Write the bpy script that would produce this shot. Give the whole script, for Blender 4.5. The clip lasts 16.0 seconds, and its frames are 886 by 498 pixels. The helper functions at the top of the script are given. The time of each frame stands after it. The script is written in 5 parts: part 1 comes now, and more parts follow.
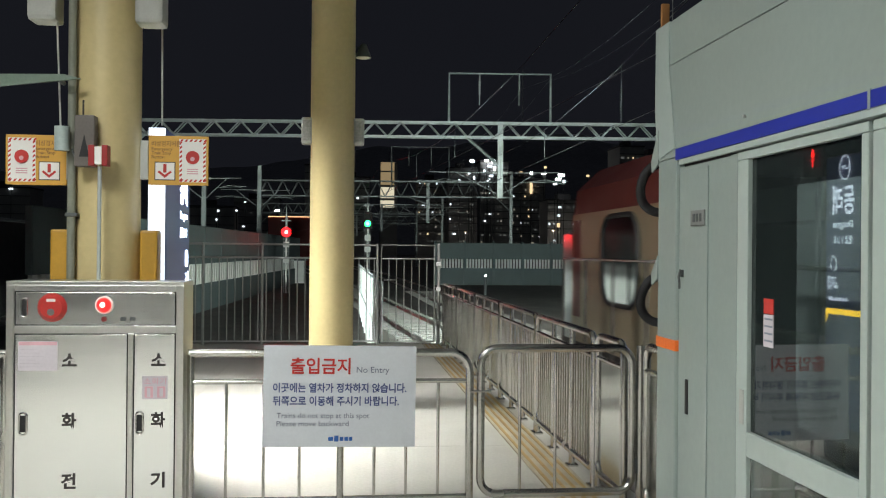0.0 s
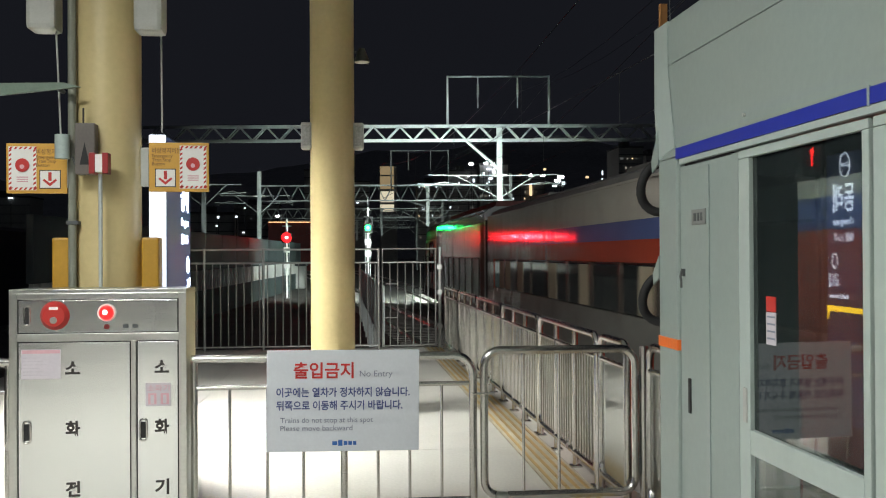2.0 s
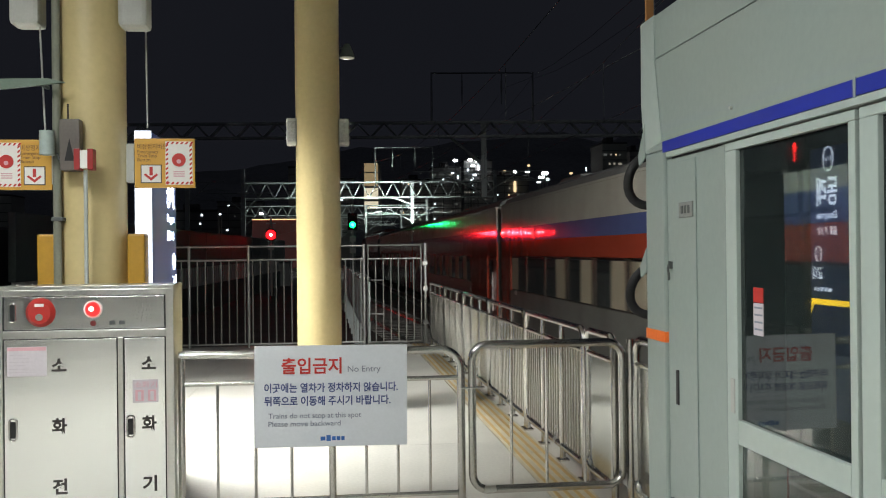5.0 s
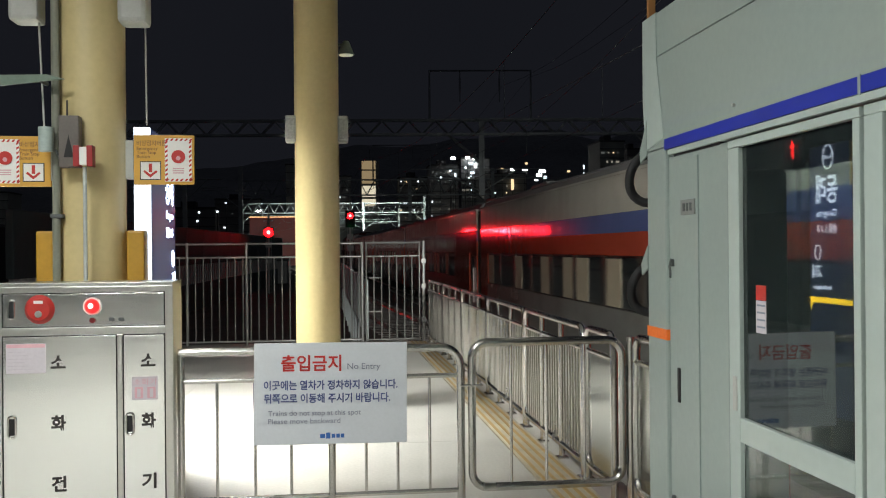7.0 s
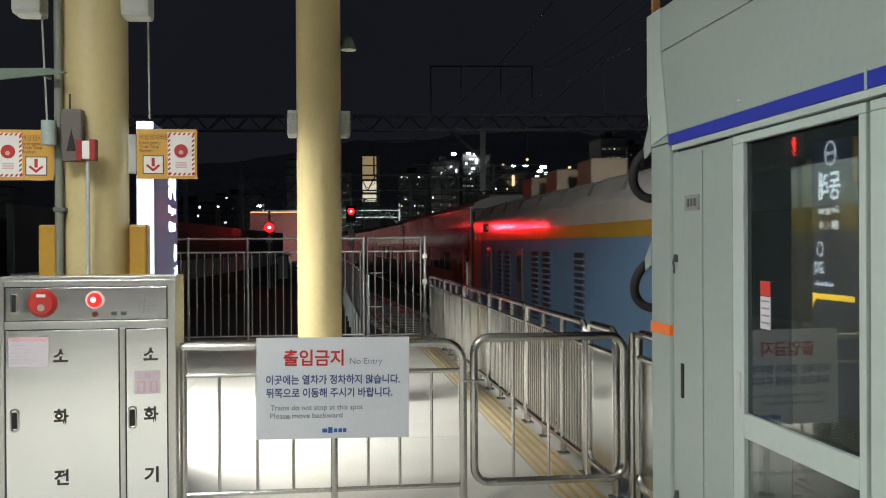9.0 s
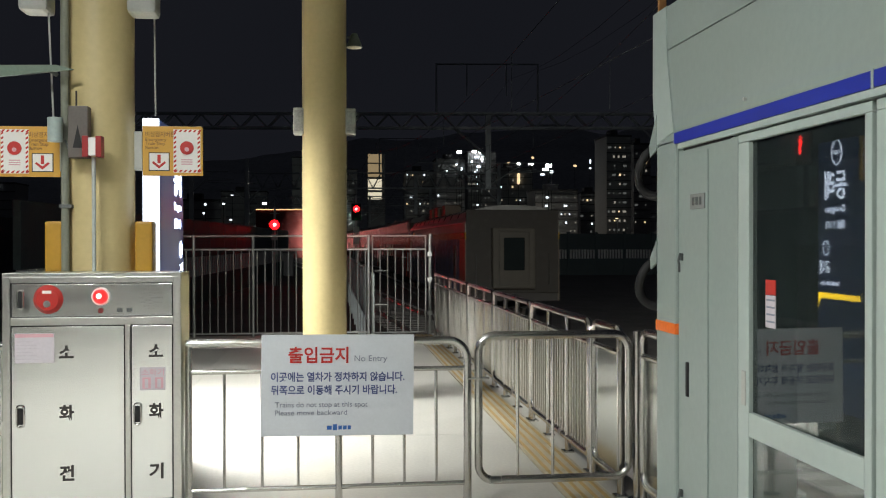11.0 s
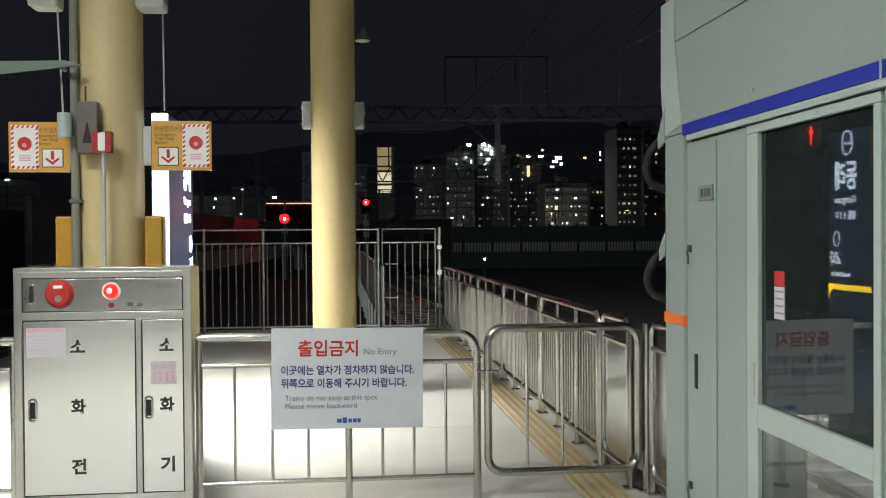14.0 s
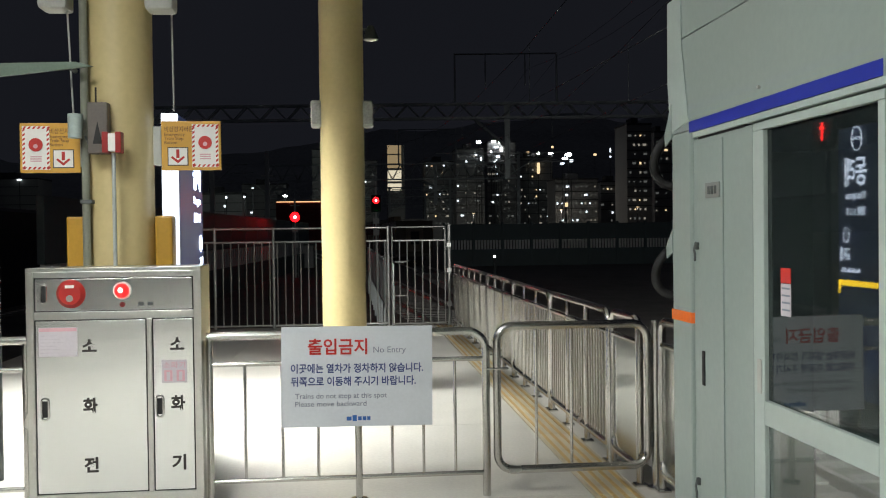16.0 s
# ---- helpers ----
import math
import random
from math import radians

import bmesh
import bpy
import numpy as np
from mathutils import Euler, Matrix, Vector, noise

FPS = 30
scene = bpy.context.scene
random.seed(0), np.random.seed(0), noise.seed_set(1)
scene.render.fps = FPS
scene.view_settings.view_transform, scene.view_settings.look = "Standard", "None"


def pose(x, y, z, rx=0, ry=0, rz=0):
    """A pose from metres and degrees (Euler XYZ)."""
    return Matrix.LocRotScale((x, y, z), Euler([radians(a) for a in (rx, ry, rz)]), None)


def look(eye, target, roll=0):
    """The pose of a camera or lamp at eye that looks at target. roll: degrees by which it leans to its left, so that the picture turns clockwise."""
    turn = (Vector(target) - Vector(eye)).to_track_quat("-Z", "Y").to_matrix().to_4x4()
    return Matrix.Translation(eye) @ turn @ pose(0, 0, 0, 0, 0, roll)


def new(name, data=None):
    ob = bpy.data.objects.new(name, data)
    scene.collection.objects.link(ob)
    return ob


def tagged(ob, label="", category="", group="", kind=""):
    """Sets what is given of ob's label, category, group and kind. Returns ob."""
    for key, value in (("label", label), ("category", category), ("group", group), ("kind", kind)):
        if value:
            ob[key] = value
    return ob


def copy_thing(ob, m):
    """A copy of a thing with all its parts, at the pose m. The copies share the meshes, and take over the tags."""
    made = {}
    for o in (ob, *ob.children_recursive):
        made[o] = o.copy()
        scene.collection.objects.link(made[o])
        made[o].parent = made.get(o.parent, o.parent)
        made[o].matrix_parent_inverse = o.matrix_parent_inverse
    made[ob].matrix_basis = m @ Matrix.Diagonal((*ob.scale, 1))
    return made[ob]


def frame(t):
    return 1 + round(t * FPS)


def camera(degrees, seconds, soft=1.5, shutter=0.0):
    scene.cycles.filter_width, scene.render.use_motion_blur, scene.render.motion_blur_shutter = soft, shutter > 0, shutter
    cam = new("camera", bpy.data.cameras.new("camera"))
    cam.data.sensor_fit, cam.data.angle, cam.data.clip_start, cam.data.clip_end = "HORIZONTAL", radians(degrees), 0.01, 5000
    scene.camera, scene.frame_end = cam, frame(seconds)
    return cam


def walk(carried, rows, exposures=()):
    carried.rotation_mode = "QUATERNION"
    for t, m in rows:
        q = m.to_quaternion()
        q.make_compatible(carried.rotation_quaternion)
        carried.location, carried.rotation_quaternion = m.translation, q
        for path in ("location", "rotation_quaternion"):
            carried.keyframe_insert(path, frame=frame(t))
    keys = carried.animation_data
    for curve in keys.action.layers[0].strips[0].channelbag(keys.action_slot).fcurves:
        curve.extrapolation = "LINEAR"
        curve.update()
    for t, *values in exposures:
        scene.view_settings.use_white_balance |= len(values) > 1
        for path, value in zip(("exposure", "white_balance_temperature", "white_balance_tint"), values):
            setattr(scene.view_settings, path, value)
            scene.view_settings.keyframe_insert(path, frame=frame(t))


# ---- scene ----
cam = camera(50.4, 16.0, soft=1.1, shutter=0.5)
PATH = [
    (0, (0.079, 0.234, 1.674), (0.294, 2.223, 1.678), 0.5),
    (0.5, (0.077, 0.237, 1.671), (0.293, 2.226, 1.679), 0.4),
    (1, (0.076, 0.234, 1.669), (0.291, 2.222, 1.68), 0.3),
    (1.5, (0.071, 0.232, 1.666), (0.286, 2.22, 1.679), 0.0),
    (2, (0.073, 0.229, 1.671), (0.287, 2.217, 1.682), -0.3),
    (2.5, (0.073, 0.222, 1.671), (0.29, 2.21, 1.684), -0.5),
    (3, (0.077, 0.22, 1.664), (0.297, 2.208, 1.681), -0.6),
    (3.5, (0.073, 0.214, 1.664), (0.301, 2.201, 1.68), -0.7),
    (4, (0.067, 0.216, 1.661), (0.305, 2.201, 1.67), -0.6),
    (6.5, (0.043, 0.232, 1.658), (0.294, 2.216, 1.659), -0.6),
    (7, (0.04, 0.233, 1.657), (0.292, 2.217, 1.656), -0.5),
    (7.5, (0.032, 0.232, 1.656), (0.284, 2.216, 1.655), -0.3),
    (8, (0.03, 0.234, 1.656), (0.283, 2.218, 1.654), -0.3),
    (8.5, (0.027, 0.228, 1.654), (0.281, 2.212, 1.647), -0.3),
    (9, (0.027, 0.236, 1.653), (0.278, 2.221, 1.643), -0.3),
    (11.5, (0.027, 0.233, 1.652), (0.265, 2.219, 1.635), -0.1),
    (12, (0.028, 0.232, 1.654), (0.261, 2.219, 1.634), -0.2),
    (12.5, (0.028, 0.234, 1.652), (0.257, 2.221, 1.632), -0.2),
    (13, (0.028, 0.233, 1.652), (0.253, 2.22, 1.626), -0.3),
    (13.5, (0.03, 0.229, 1.651), (0.251, 2.217, 1.623), -0.3),
    (14, (0.034, 0.23, 1.652), (0.253, 2.218, 1.623), -0.4),
    (14.5, (0.037, 0.221, 1.655), (0.25, 2.21, 1.626), -0.5),
    (15, (0.041, 0.213, 1.657), (0.248, 2.202, 1.625), -0.6),
    (15.5, (0.049, 0.213, 1.654), (0.248, 2.202, 1.621), -0.6),
    (16, (0.044, 0.211, 1.656), (0.241, 2.201, 1.622), -0.7),
]
walk(cam, [(t, look(eye, target, roll)) for t, eye, target, roll in PATH])

# ---- light ----
scene.view_settings.exposure = 0.0
world = bpy.data.worlds.new("night_sky")
scene.world = world
world.use_nodes = True
wn, wl = world.node_tree.nodes, world.node_tree.links
bg = wn["Background"]
sky_noise = wn.new("ShaderNodeTexNoise")
sky_noise.inputs["Scale"].default_value = 2.2
sky_noise.inputs["Detail"].default_value = 5
sky_ramp = wn.new("ShaderNodeValToRGB")
sky_ramp.color_ramp.elements[0].color = (0.0064, 0.0070, 0.0098, 1)
sky_ramp.color_ramp.elements[1].color = (0.0098, 0.0106, 0.0138, 1)
wl.new(sky_noise.outputs["Fac"], sky_ramp.inputs["Fac"])
wl.new(sky_ramp.outputs["Color"], bg.inputs["Color"])
bg.inputs["Strength"].default_value = 1.0


def canopy_light(x, y, z, sx, sy, watts, spread=180, colour=(0.98, 1.0, 0.965)):
    """Light of one fitting under the canopy."""
    data = bpy.data.lights.new("canopy_lamp", "AREA")
    data.shape, data.size, data.size_y = "RECTANGLE", sx, sy
    data.energy, data.color, data.spread = watts, colour, radians(spread)
    ob = new("canopy_lamp", data)
    ob.matrix_world = pose(x, y, z)
    return ob


# x, y, watts, spread of the reflector
LAMPS = [(-2.0, 9.1, 330, 88), (-2.1, 3.3, 150, 152), (-2.4, 0.4, 145, 150), (-2.4, -3.0, 160, 170), (-2.4, -7.5, 120, 170)]
for lx, ly, lw, ls in LAMPS:
    canopy_light(lx, ly, 4.55, 1.3, 0.22, lw, ls)
# shaded lamp on the far pillar, shining on the platform end
flood_data = bpy.data.lights.new("pillar_flood", "SPOT")
flood_data.energy, flood_data.color, flood_data.spot_size, flood_data.spot_blend, flood_data.shadow_soft_size = 420, (0.98, 1.0, 0.965), radians(96), 0.7, 0.07
flood = new("pillar_flood", flood_data)
flood.matrix_world = look((0.31, 10.0, 3.63), (0.1, 15.0, 0.2))
# unseen fill light added at the canopy edge, shining along the line to brighten the train
track_data = bpy.data.lights.new("track_flood", "AREA")
track_data.shape, track_data.size, track_data.energy, track_data.color, track_data.spread = "DISK", 0.4, 230, (0.98, 1.0, 0.965), radians(58)
track_flood = new("track_flood", track_data)
track_flood.matrix_world = look((2.62, 2.6, 4.7), (5.6, 14.6, 0.0))


def signal_lamp(name, eye, target, watts, colour, spread):
    """The beam of one signal lens."""
    data = bpy.data.lights.new(name, "AREA")
    data.shape, data.size, data.energy, data.color, data.spread = "DISK", 0.16, watts, colour, radians(spread)
    new(name, data).matrix_world = look(eye, target)


RED_BEAM, GREEN_BEAM = (1.0, 0.012, 0.02), (0.01, 1.0, 0.22)
signal_lamp("low_signal_beam", (-3.47, 61.93, 2.80), (3.6, 30.0, 2.4), 6, RED_BEAM, 30)
signal_lamp("high_signal_beam", (1.79, 61.966, 3.84), (4.03, 30.0, 3.4), 1.7, RED_BEAM, 23)
signal_lamp("clear_signal_beam", (1.79, 61.966, 3.42), (4.03, 30.0, 3.1), 0.45, GREEN_BEAM, 23)


# ---- materials ----
def mat(name, colour, rough=0.6, metal=0.0, scale=6.0, vary=0.12, bump=0.0015, fine=60.0, rough_vary=0.1,
        stretch=(1, 1, 1), wave=0.0, random_tint=0.0, coat=0.0, dirt=0.0, dirt_colour=(0.06, 0.05, 0.04)):
    """A surface with colour variation at two scales, roughness variation, dirt and fine relief."""
    m = bpy.data.materials.new(name)
    m.use_nodes = True
    n, l = m.node_tree.nodes, m.node_tree.links
    b = n["Principled BSDF"]
    b.inputs["Metallic"].default_value = metal
    b.inputs["Coat Weight"].default_value = coat
    tc, mp = n.new("ShaderNodeTexCoord"), n.new("ShaderNodeMapping")
    mp.inputs["Scale"].default_value = stretch
    l.new(tc.outputs["Object"], mp.inputs["Vector"])
    big, small = n.new("ShaderNodeTexNoise"), n.new("ShaderNodeTexNoise")
    for node, s, d in ((big, scale, 4), (small, fine, 3)):
        node.inputs["Scale"].default_value = s
        node.inputs["Detail"].default_value = d
        l.new(mp.outputs["Vector"], node.inputs["Vector"])
    add = n.new("ShaderNodeMath")
    add.operation = "ADD"
    l.new(big.outputs["Fac"], add.inputs[0])
    l.new(small.outputs["Fac"], add.inputs[1])
    rng = n.new("ShaderNodeMapRange")
    rng.inputs["From Min"].default_value, rng.inputs["From Max"].default_value = 0.6, 1.4
    rng.inputs["To Min"].default_value, rng.inputs["To Max"].default_value = 1 - vary, 1 + vary
    l.new(add.outputs[0], rng.inputs["Value"])
    value = rng.outputs["Result"]
    if random_tint:
        oi, r2, mul = n.new("ShaderNodeObjectInfo"), n.new("ShaderNodeMapRange"), n.new("ShaderNodeMath")
        r2.inputs["To Min"].default_value, r2.inputs["To Max"].default_value = 1 - random_tint, 1 + random_tint
        l.new(oi.outputs["Random"], r2.inputs["Value"])
        mul.operation = "MULTIPLY"
        l.new(value, mul.inputs[0])
        l.new(r2.outputs["Result"], mul.inputs[1])
        value = mul.outputs[0]
    mix = n.new("ShaderNodeVectorMath")
    mix.operation = "SCALE"
    mix.inputs[0].default_value = colour
    l.new(value, mix.inputs["Scale"])
    out = mix.outputs[0]
    if dirt:
        spots, ramp, mixc = n.new("ShaderNodeTexNoise"), n.new("ShaderNodeMapRange"), n.new("ShaderNodeMix")
        spots.inputs["Scale"].default_value, spots.inputs["Detail"].default_value = scale * 0.6, 8
        l.new(mp.outputs["Vector"], spots.inputs["Vector"])
        ramp.inputs["From Min"].default_value, ramp.inputs["From Max"].default_value = 0.5, 0.75
        ramp.inputs["To Max"].default_value = dirt
        l.new(spots.outputs["Fac"], ramp.inputs["Value"])
        mixc.data_type = "RGBA"
        l.new(ramp.outputs["Result"], mixc.inputs["Factor"])
        l.new(out, mixc.inputs["A"])
        mixc.inputs["B"].default_value = (*dirt_colour, 1)
        out = mixc.outputs["Result"]
    l.new(out, b.inputs["Base Color"])
    rr = n.new("ShaderNodeMapRange")
    rr.inputs["To Min"].default_value, rr.inputs["To Max"].default_value = max(0.02, rough - rough_vary), min(1, rough + rough_vary)
    l.new(big.outputs["Fac"], rr.inputs["Value"])
    l.new(rr.outputs["Result"], b.inputs["Roughness"])
    if wave:
        mw, wv, bw = n.new("ShaderNodeMapping"), n.new("ShaderNodeTexNoise"), n.new("ShaderNodeBump")
        mw.inputs["Scale"].default_value = (1, 4.2, 0.14)
        l.new(tc.outputs["Object"], mw.inputs["Vector"])
        l.new(mw.outputs["Vector"], wv.inputs["Vector"])
        wv.inputs["Scale"].default_value, wv.inputs["Detail"].default_value = 1.0, 2
        bw.inputs["Strength"].default_value, bw.inputs["Distance"].default_value = 1.0, wave
        l.new(wv.outputs["Fac"], bw.inputs["Height"])
        l.new(bw.outputs["Normal"], b.inputs["Normal"])
    elif bump:
        bp = n.new("ShaderNodeBump")
        bp.inputs["Strength"].default_value, bp.inputs["Distance"].default_value = 0.5, bump
        l.new(small.outputs["Fac"], bp.inputs["Height"])
        l.new(bp.outputs["Normal"], b.inputs["Normal"])
    return m


def glow(name, colour, strength):
    m = bpy.data.materials.new(name)
    m.use_nodes = True
    b = m.node_tree.nodes["Principled BSDF"]
    b.inputs["Base Color"].default_value = (*[0.3 * c for c in colour], 1)
    b.inputs["Roughness"].default_value = 0.3
    b.inputs["Emission Color"].default_value = (*colour, 1)
    b.inputs["Emission Strength"].default_value = strength
    return m


def glass(name, tint, rough=0.02, film=0.0):
    m = bpy.data.materials.new(name)
    m.use_nodes = True
    b = m.node_tree.nodes["Principled BSDF"]
    b.inputs["Base Color"].default_value = (*tint, 1)
    b.inputs["Roughness"].default_value = rough
    b.inputs["Transmission Weight"].default_value = 1.0
    b.inputs["IOR"].default_value = 1.5
    if film:
        # thin blue-green diffuse layer on the pane, uneven by noise
        n, l = m.node_tree.nodes, m.node_tree.links
        d, mx, ns, rg = n.new("ShaderNodeBsdfDiffuse"), n.new("ShaderNodeMixShader"), n.new("ShaderNodeTexNoise"), n.new("ShaderNodeMapRange")
        d.inputs["Color"].default_value = (0.46, 0.60, 0.60, 1)
        ns.inputs["Scale"].default_value, ns.inputs["Detail"].default_value = 3.0, 5
        rg.inputs["To Min"].default_value, rg.inputs["To Max"].default_value = film * 0.6, film * 1.4
        l.new(ns.outputs["Fac"], rg.inputs["Value"])
        l.new(rg.outputs["Result"], mx.inputs["Fac"])
        l.new(b.outputs["BSDF"], mx.inputs[1])
        l.new(d.outputs["BSDF"], mx.inputs[2])
        l.new(mx.outputs["Shader"], n["Material Output"].inputs["Surface"])
    return m


M_FLOOR = mat("platform_concrete", (0.58, 0.56, 0.51), 0.42, 0, 1.3, 0.12, 0.002, 40, 0.12, dirt=0.22, dirt_colour=(0.24, 0.21, 0.17))
M_JOINT = mat("joint_grout", (0.22, 0.21, 0.19), 0.9, bump=0.002)
M_TACTBAR = mat("tactile_bar_yellow", (0.50, 0.34, 0.13), 0.6, 0, 4, 0.15, 0.0, dirt=0.3, dirt_colour=(0.33, 0.27, 0.17))
M_TACTILE = mat("tactile_yellow", (0.53, 0.47, 0.35), 0.6, 0, 4, 0.18, 0.002, 50, dirt=0.4, dirt_colour=(0.33, 0.27, 0.17), random_tint=0.1)
M_STEEL = mat("polished_stainless", (0.62, 0.61, 0.58), 0.25, 1.0, 3, 0.08, 0.0004, 120, 0.06, dirt=0.3, dirt_colour=(0.24, 0.22, 0.19))
M_STEELDULL = mat("dull_stainless", (0.40, 0.40, 0.38), 0.4, 0.55, 3, 0.08, 0.0006, 120, 0.07, dirt=0.2, dirt_colour=(0.22, 0.21, 0.19))
M_CAB = mat("cabinet_stainless", (0.86, 0.88, 0.87), 0.21, 1.0, 1.2, 0.05, 0.006, 1.3, 0.05, stretch=(0.25, 1, 2.2))
M_CABFRAME = mat("cabinet_frame_steel", (0.66, 0.66, 0.63), 0.3, 1.0, 2, 0.07, 0.0006, 90, 0.06)
M_PILLAR = mat("cream_pillar_paint", (0.58, 0.48, 0.25), 0.38, 0, 1.6, 0.07, 0.003, 25, 0.08, dirt=0.12, dirt_colour=(0.35, 0.27, 0.12))
M_YELLOW = mat("yellow_padding", (0.44, 0.24, 0.02), 0.5, 0, 4, 0.1, 0.002, 40, dirt=0.3, dirt_colour=(0.22, 0.13, 0.03))
M_SIGNYELLOW = mat("sign_yellow", (0.62, 0.34, 0.05), 0.45, 0, 3, 0.05, 0.0)
M_WHITE = mat("white_print", (0.78, 0.77, 0.74), 0.5, 0, 5, 0.04, 0.0)
M_SIGN = mat("sign_board_white", (0.60, 0.63, 0.67), 0.4, 0, 2, 0.05, 0.0, dirt=0.08, dirt_colour=(0.4, 0.4, 0.4))
M_RED = mat("red_print", (0.50, 0.03, 0.025), 0.45, 0, 5, 0.06, 0.0)
M_NAVY = mat("navy_print", (0.06, 0.08, 0.22), 0.5, 0, 5, 0.05, 0.0)
M_GREYTXT = mat("grey_print", (0.20, 0.22, 0.28), 0.5, 0, 5, 0.05, 0.0)
M_BLUELOGO = mat("blue_print", (0.03, 0.12, 0.38), 0.5, 0, 5, 0.05, 0.0)
M_BLACK = mat("black_print", (0.035, 0.03, 0.028), 0.5, 0, 5, 0.1, 0.0)
M_PINK = mat("faded_pink_print", (0.62, 0.36, 0.40), 0.5, 0, 8, 0.1, 0.0)
M_PAPER = mat("paper_label", (0.54, 0.50, 0.54), 0.6, 0, 8, 0.06, 0.0)
M_PSD = mat("grey_white_enamel", (0.275, 0.33, 0.308), 0.42, 0, 1.1, 0.06, 0.0012, 30, 0.08, dirt=0.16, dirt_colour=(0.36, 0.36, 0.31))
M_PSDFRAME = mat("door_frame_enamel", (0.385, 0.455, 0.43), 0.38, 0, 2, 0.05, 0.001, 30, dirt=0.15, dirt_colour=(0.4, 0.38, 0.33))
M_BLUE = mat("blue_band_paint", (0.02, 0.035, 0.33), 0.4, 0, 3, 0.06, 0.0)
M_DARK = mat("dark_gap", (0.012, 0.012, 0.013), 0.7, 0, 5, 0.2, 0.0)
M_GLASSFRAME = mat("black_enamel_border", (0.008, 0.008, 0.010), 0.25, 0, 5, 0.1, 0.0)
M_GREY = mat("grey_box_paint", (0.42, 0.43, 0.40), 0.5, 0, 6, 0.08, 0.001)
M_DKGREY = mat("dark_grey_steel", (0.09, 0.10, 0.10), 0.55, 0.3, 6, 0.15, 0.002)
M_RUBBER = mat("black_rubber", (0.007, 0.007, 0.008), 0.7, 0, 9, 0.2, 0.001)
M_ORANGE = mat("orange_tape", (0.85, 0.17, 0.02), 0.45, 0, 8, 0.08, 0.001)
M_GALV = mat("galvanised_steel", (0.50, 0.54, 0.53), 0.45, 0.35, 2, 0.15, 0.003, 20, dirt=0.3, dirt_colour=(0.26, 0.26, 0.24))
M_GLASS = glass("screen_door_glass", (0.15, 0.19, 0.185), film=0.03)
M_GLASSLOW = glass("lower_door_glass", (0.72, 0.78, 0.77), film=0.02)
M_BALLAST = mat("ballast", (0.16, 0.15, 0.135), 0.95, 0, 0.8, 0.3, 0.06, 9, 0.03, dirt=0.4, dirt_colour=(0.07, 0.06, 0.05))
M_RAIL = mat("worn_rail_steel", (0.30, 0.27, 0.25), 0.35, 0.8, 3, 0.2, 0.001)
M_SLEEPER = mat("concrete_sleeper", (0.26, 0.25, 0.23), 0.9, 0, 5, 0.15, 0.004, random_tint=0.12)
M_BARRIER = mat("grey_green_panel", (0.12, 0.16, 0.16), 0.6, 0, 1.2, 0.12, 0.004, 16, dirt=0.3, dirt_colour=(0.10, 0.11, 0.10), random_tint=0.08)
M_WHITEPANEL = mat("pale_slat_panel", (0.80, 0.80, 0.76), 0.5, 0, 2, 0.1, 0.002)
M_HILL = mat("dark_wooded_hill", (0.35, 0.36, 0.36), 0.95, 0, 0.02, 0.3, 0.5, 0.3)
M_WALL = mat("apartment_render", (0.30, 0.30, 0.29), 0.8, 0, 0.1, 0.15, 0.01, 1.5)
M_DKWALL = mat("dark_wall", (0.06, 0.06, 0.062), 0.8, 0, 0.3, 0.2, 0.01, 3)
M_ROOFSHEET = mat("canopy_sheet", (0.34, 0.35, 0.34), 0.6, 0, 1, 0.1, 0.002)
M_REDBRICK = mat("dark_red_cladding", (0.20, 0.03, 0.025), 0.6, 0, 0.5, 0.15, 0.01)
G_LAMP = glow("lamp_tube", (1.0, 0.96, 0.86), 6.0)
G_RED = glow("red_signal_glow", (1.0, 0.0012, 0.002), 26)
G_REDBIG = glow("red_signal_glow_low", (1.0, 0.0012, 0.002), 24)
G_GREEN = glow("green_signal_glow", (0.0004, 1.0, 0.12), 11)
G_REDCORE = glow("pale_red_core", (1.0, 0.16, 0.15), 22)
G_GREENCORE = glow("pale_green_core", (0.03, 1.0, 0.3), 14)
G_BELL = glow("red_pilot_glow", (1.0, 0.02, 0.02), 1.9)
G_BELLCORE = glow("pale_pilot_glow", (1.0, 0.55, 0.5), 4.0)
G_SCREEN = glow("lit_sign_edge", (0.80, 0.88, 1.0), 1.6)
G_TEXT = glow("lit_sign_text", (0.72, 0.82, 1.0), 6)
G_YTEXT = glow("lit_sign_arrow", (1.0, 0.66, 0.02), 7)
G_FACE = glow("lit_navy_face", (0.18, 0.30, 0.9), 0.06)
M_SIGNFACE = mat("navy_sign_face", (0.010, 0.014, 0.045), 0.3, 0, 3, 0.1, 0.0)
G_LED = glow("red_led", (1.0, 0.015, 0.012), 18)
G_WARM = glow("warm_window", (1.0, 0.74, 0.42), 1.1)
G_COOL = glow("cool_window", (0.82, 0.92, 1.0), 1.8)
G_DIM = glow("dim_window", (0.85, 0.80, 0.66), 0.28)
G_FAINT = glow("faint_window", (0.80, 0.85, 0.80), 0.09)
G_STREET = glow("white_floodlight", (0.95, 0.98, 1.0), 12.0)
G_HEAD = glow("headlight", (0.86, 1.0, 0.94), 34000)
G_FACADE = glow("lit_crown_panel", (1.0, 0.74, 0.40), 0.26)
G_FACADE_LOW = glow("lit_crown_panel_pale", (1.0, 0.90, 0.66), 0.7)


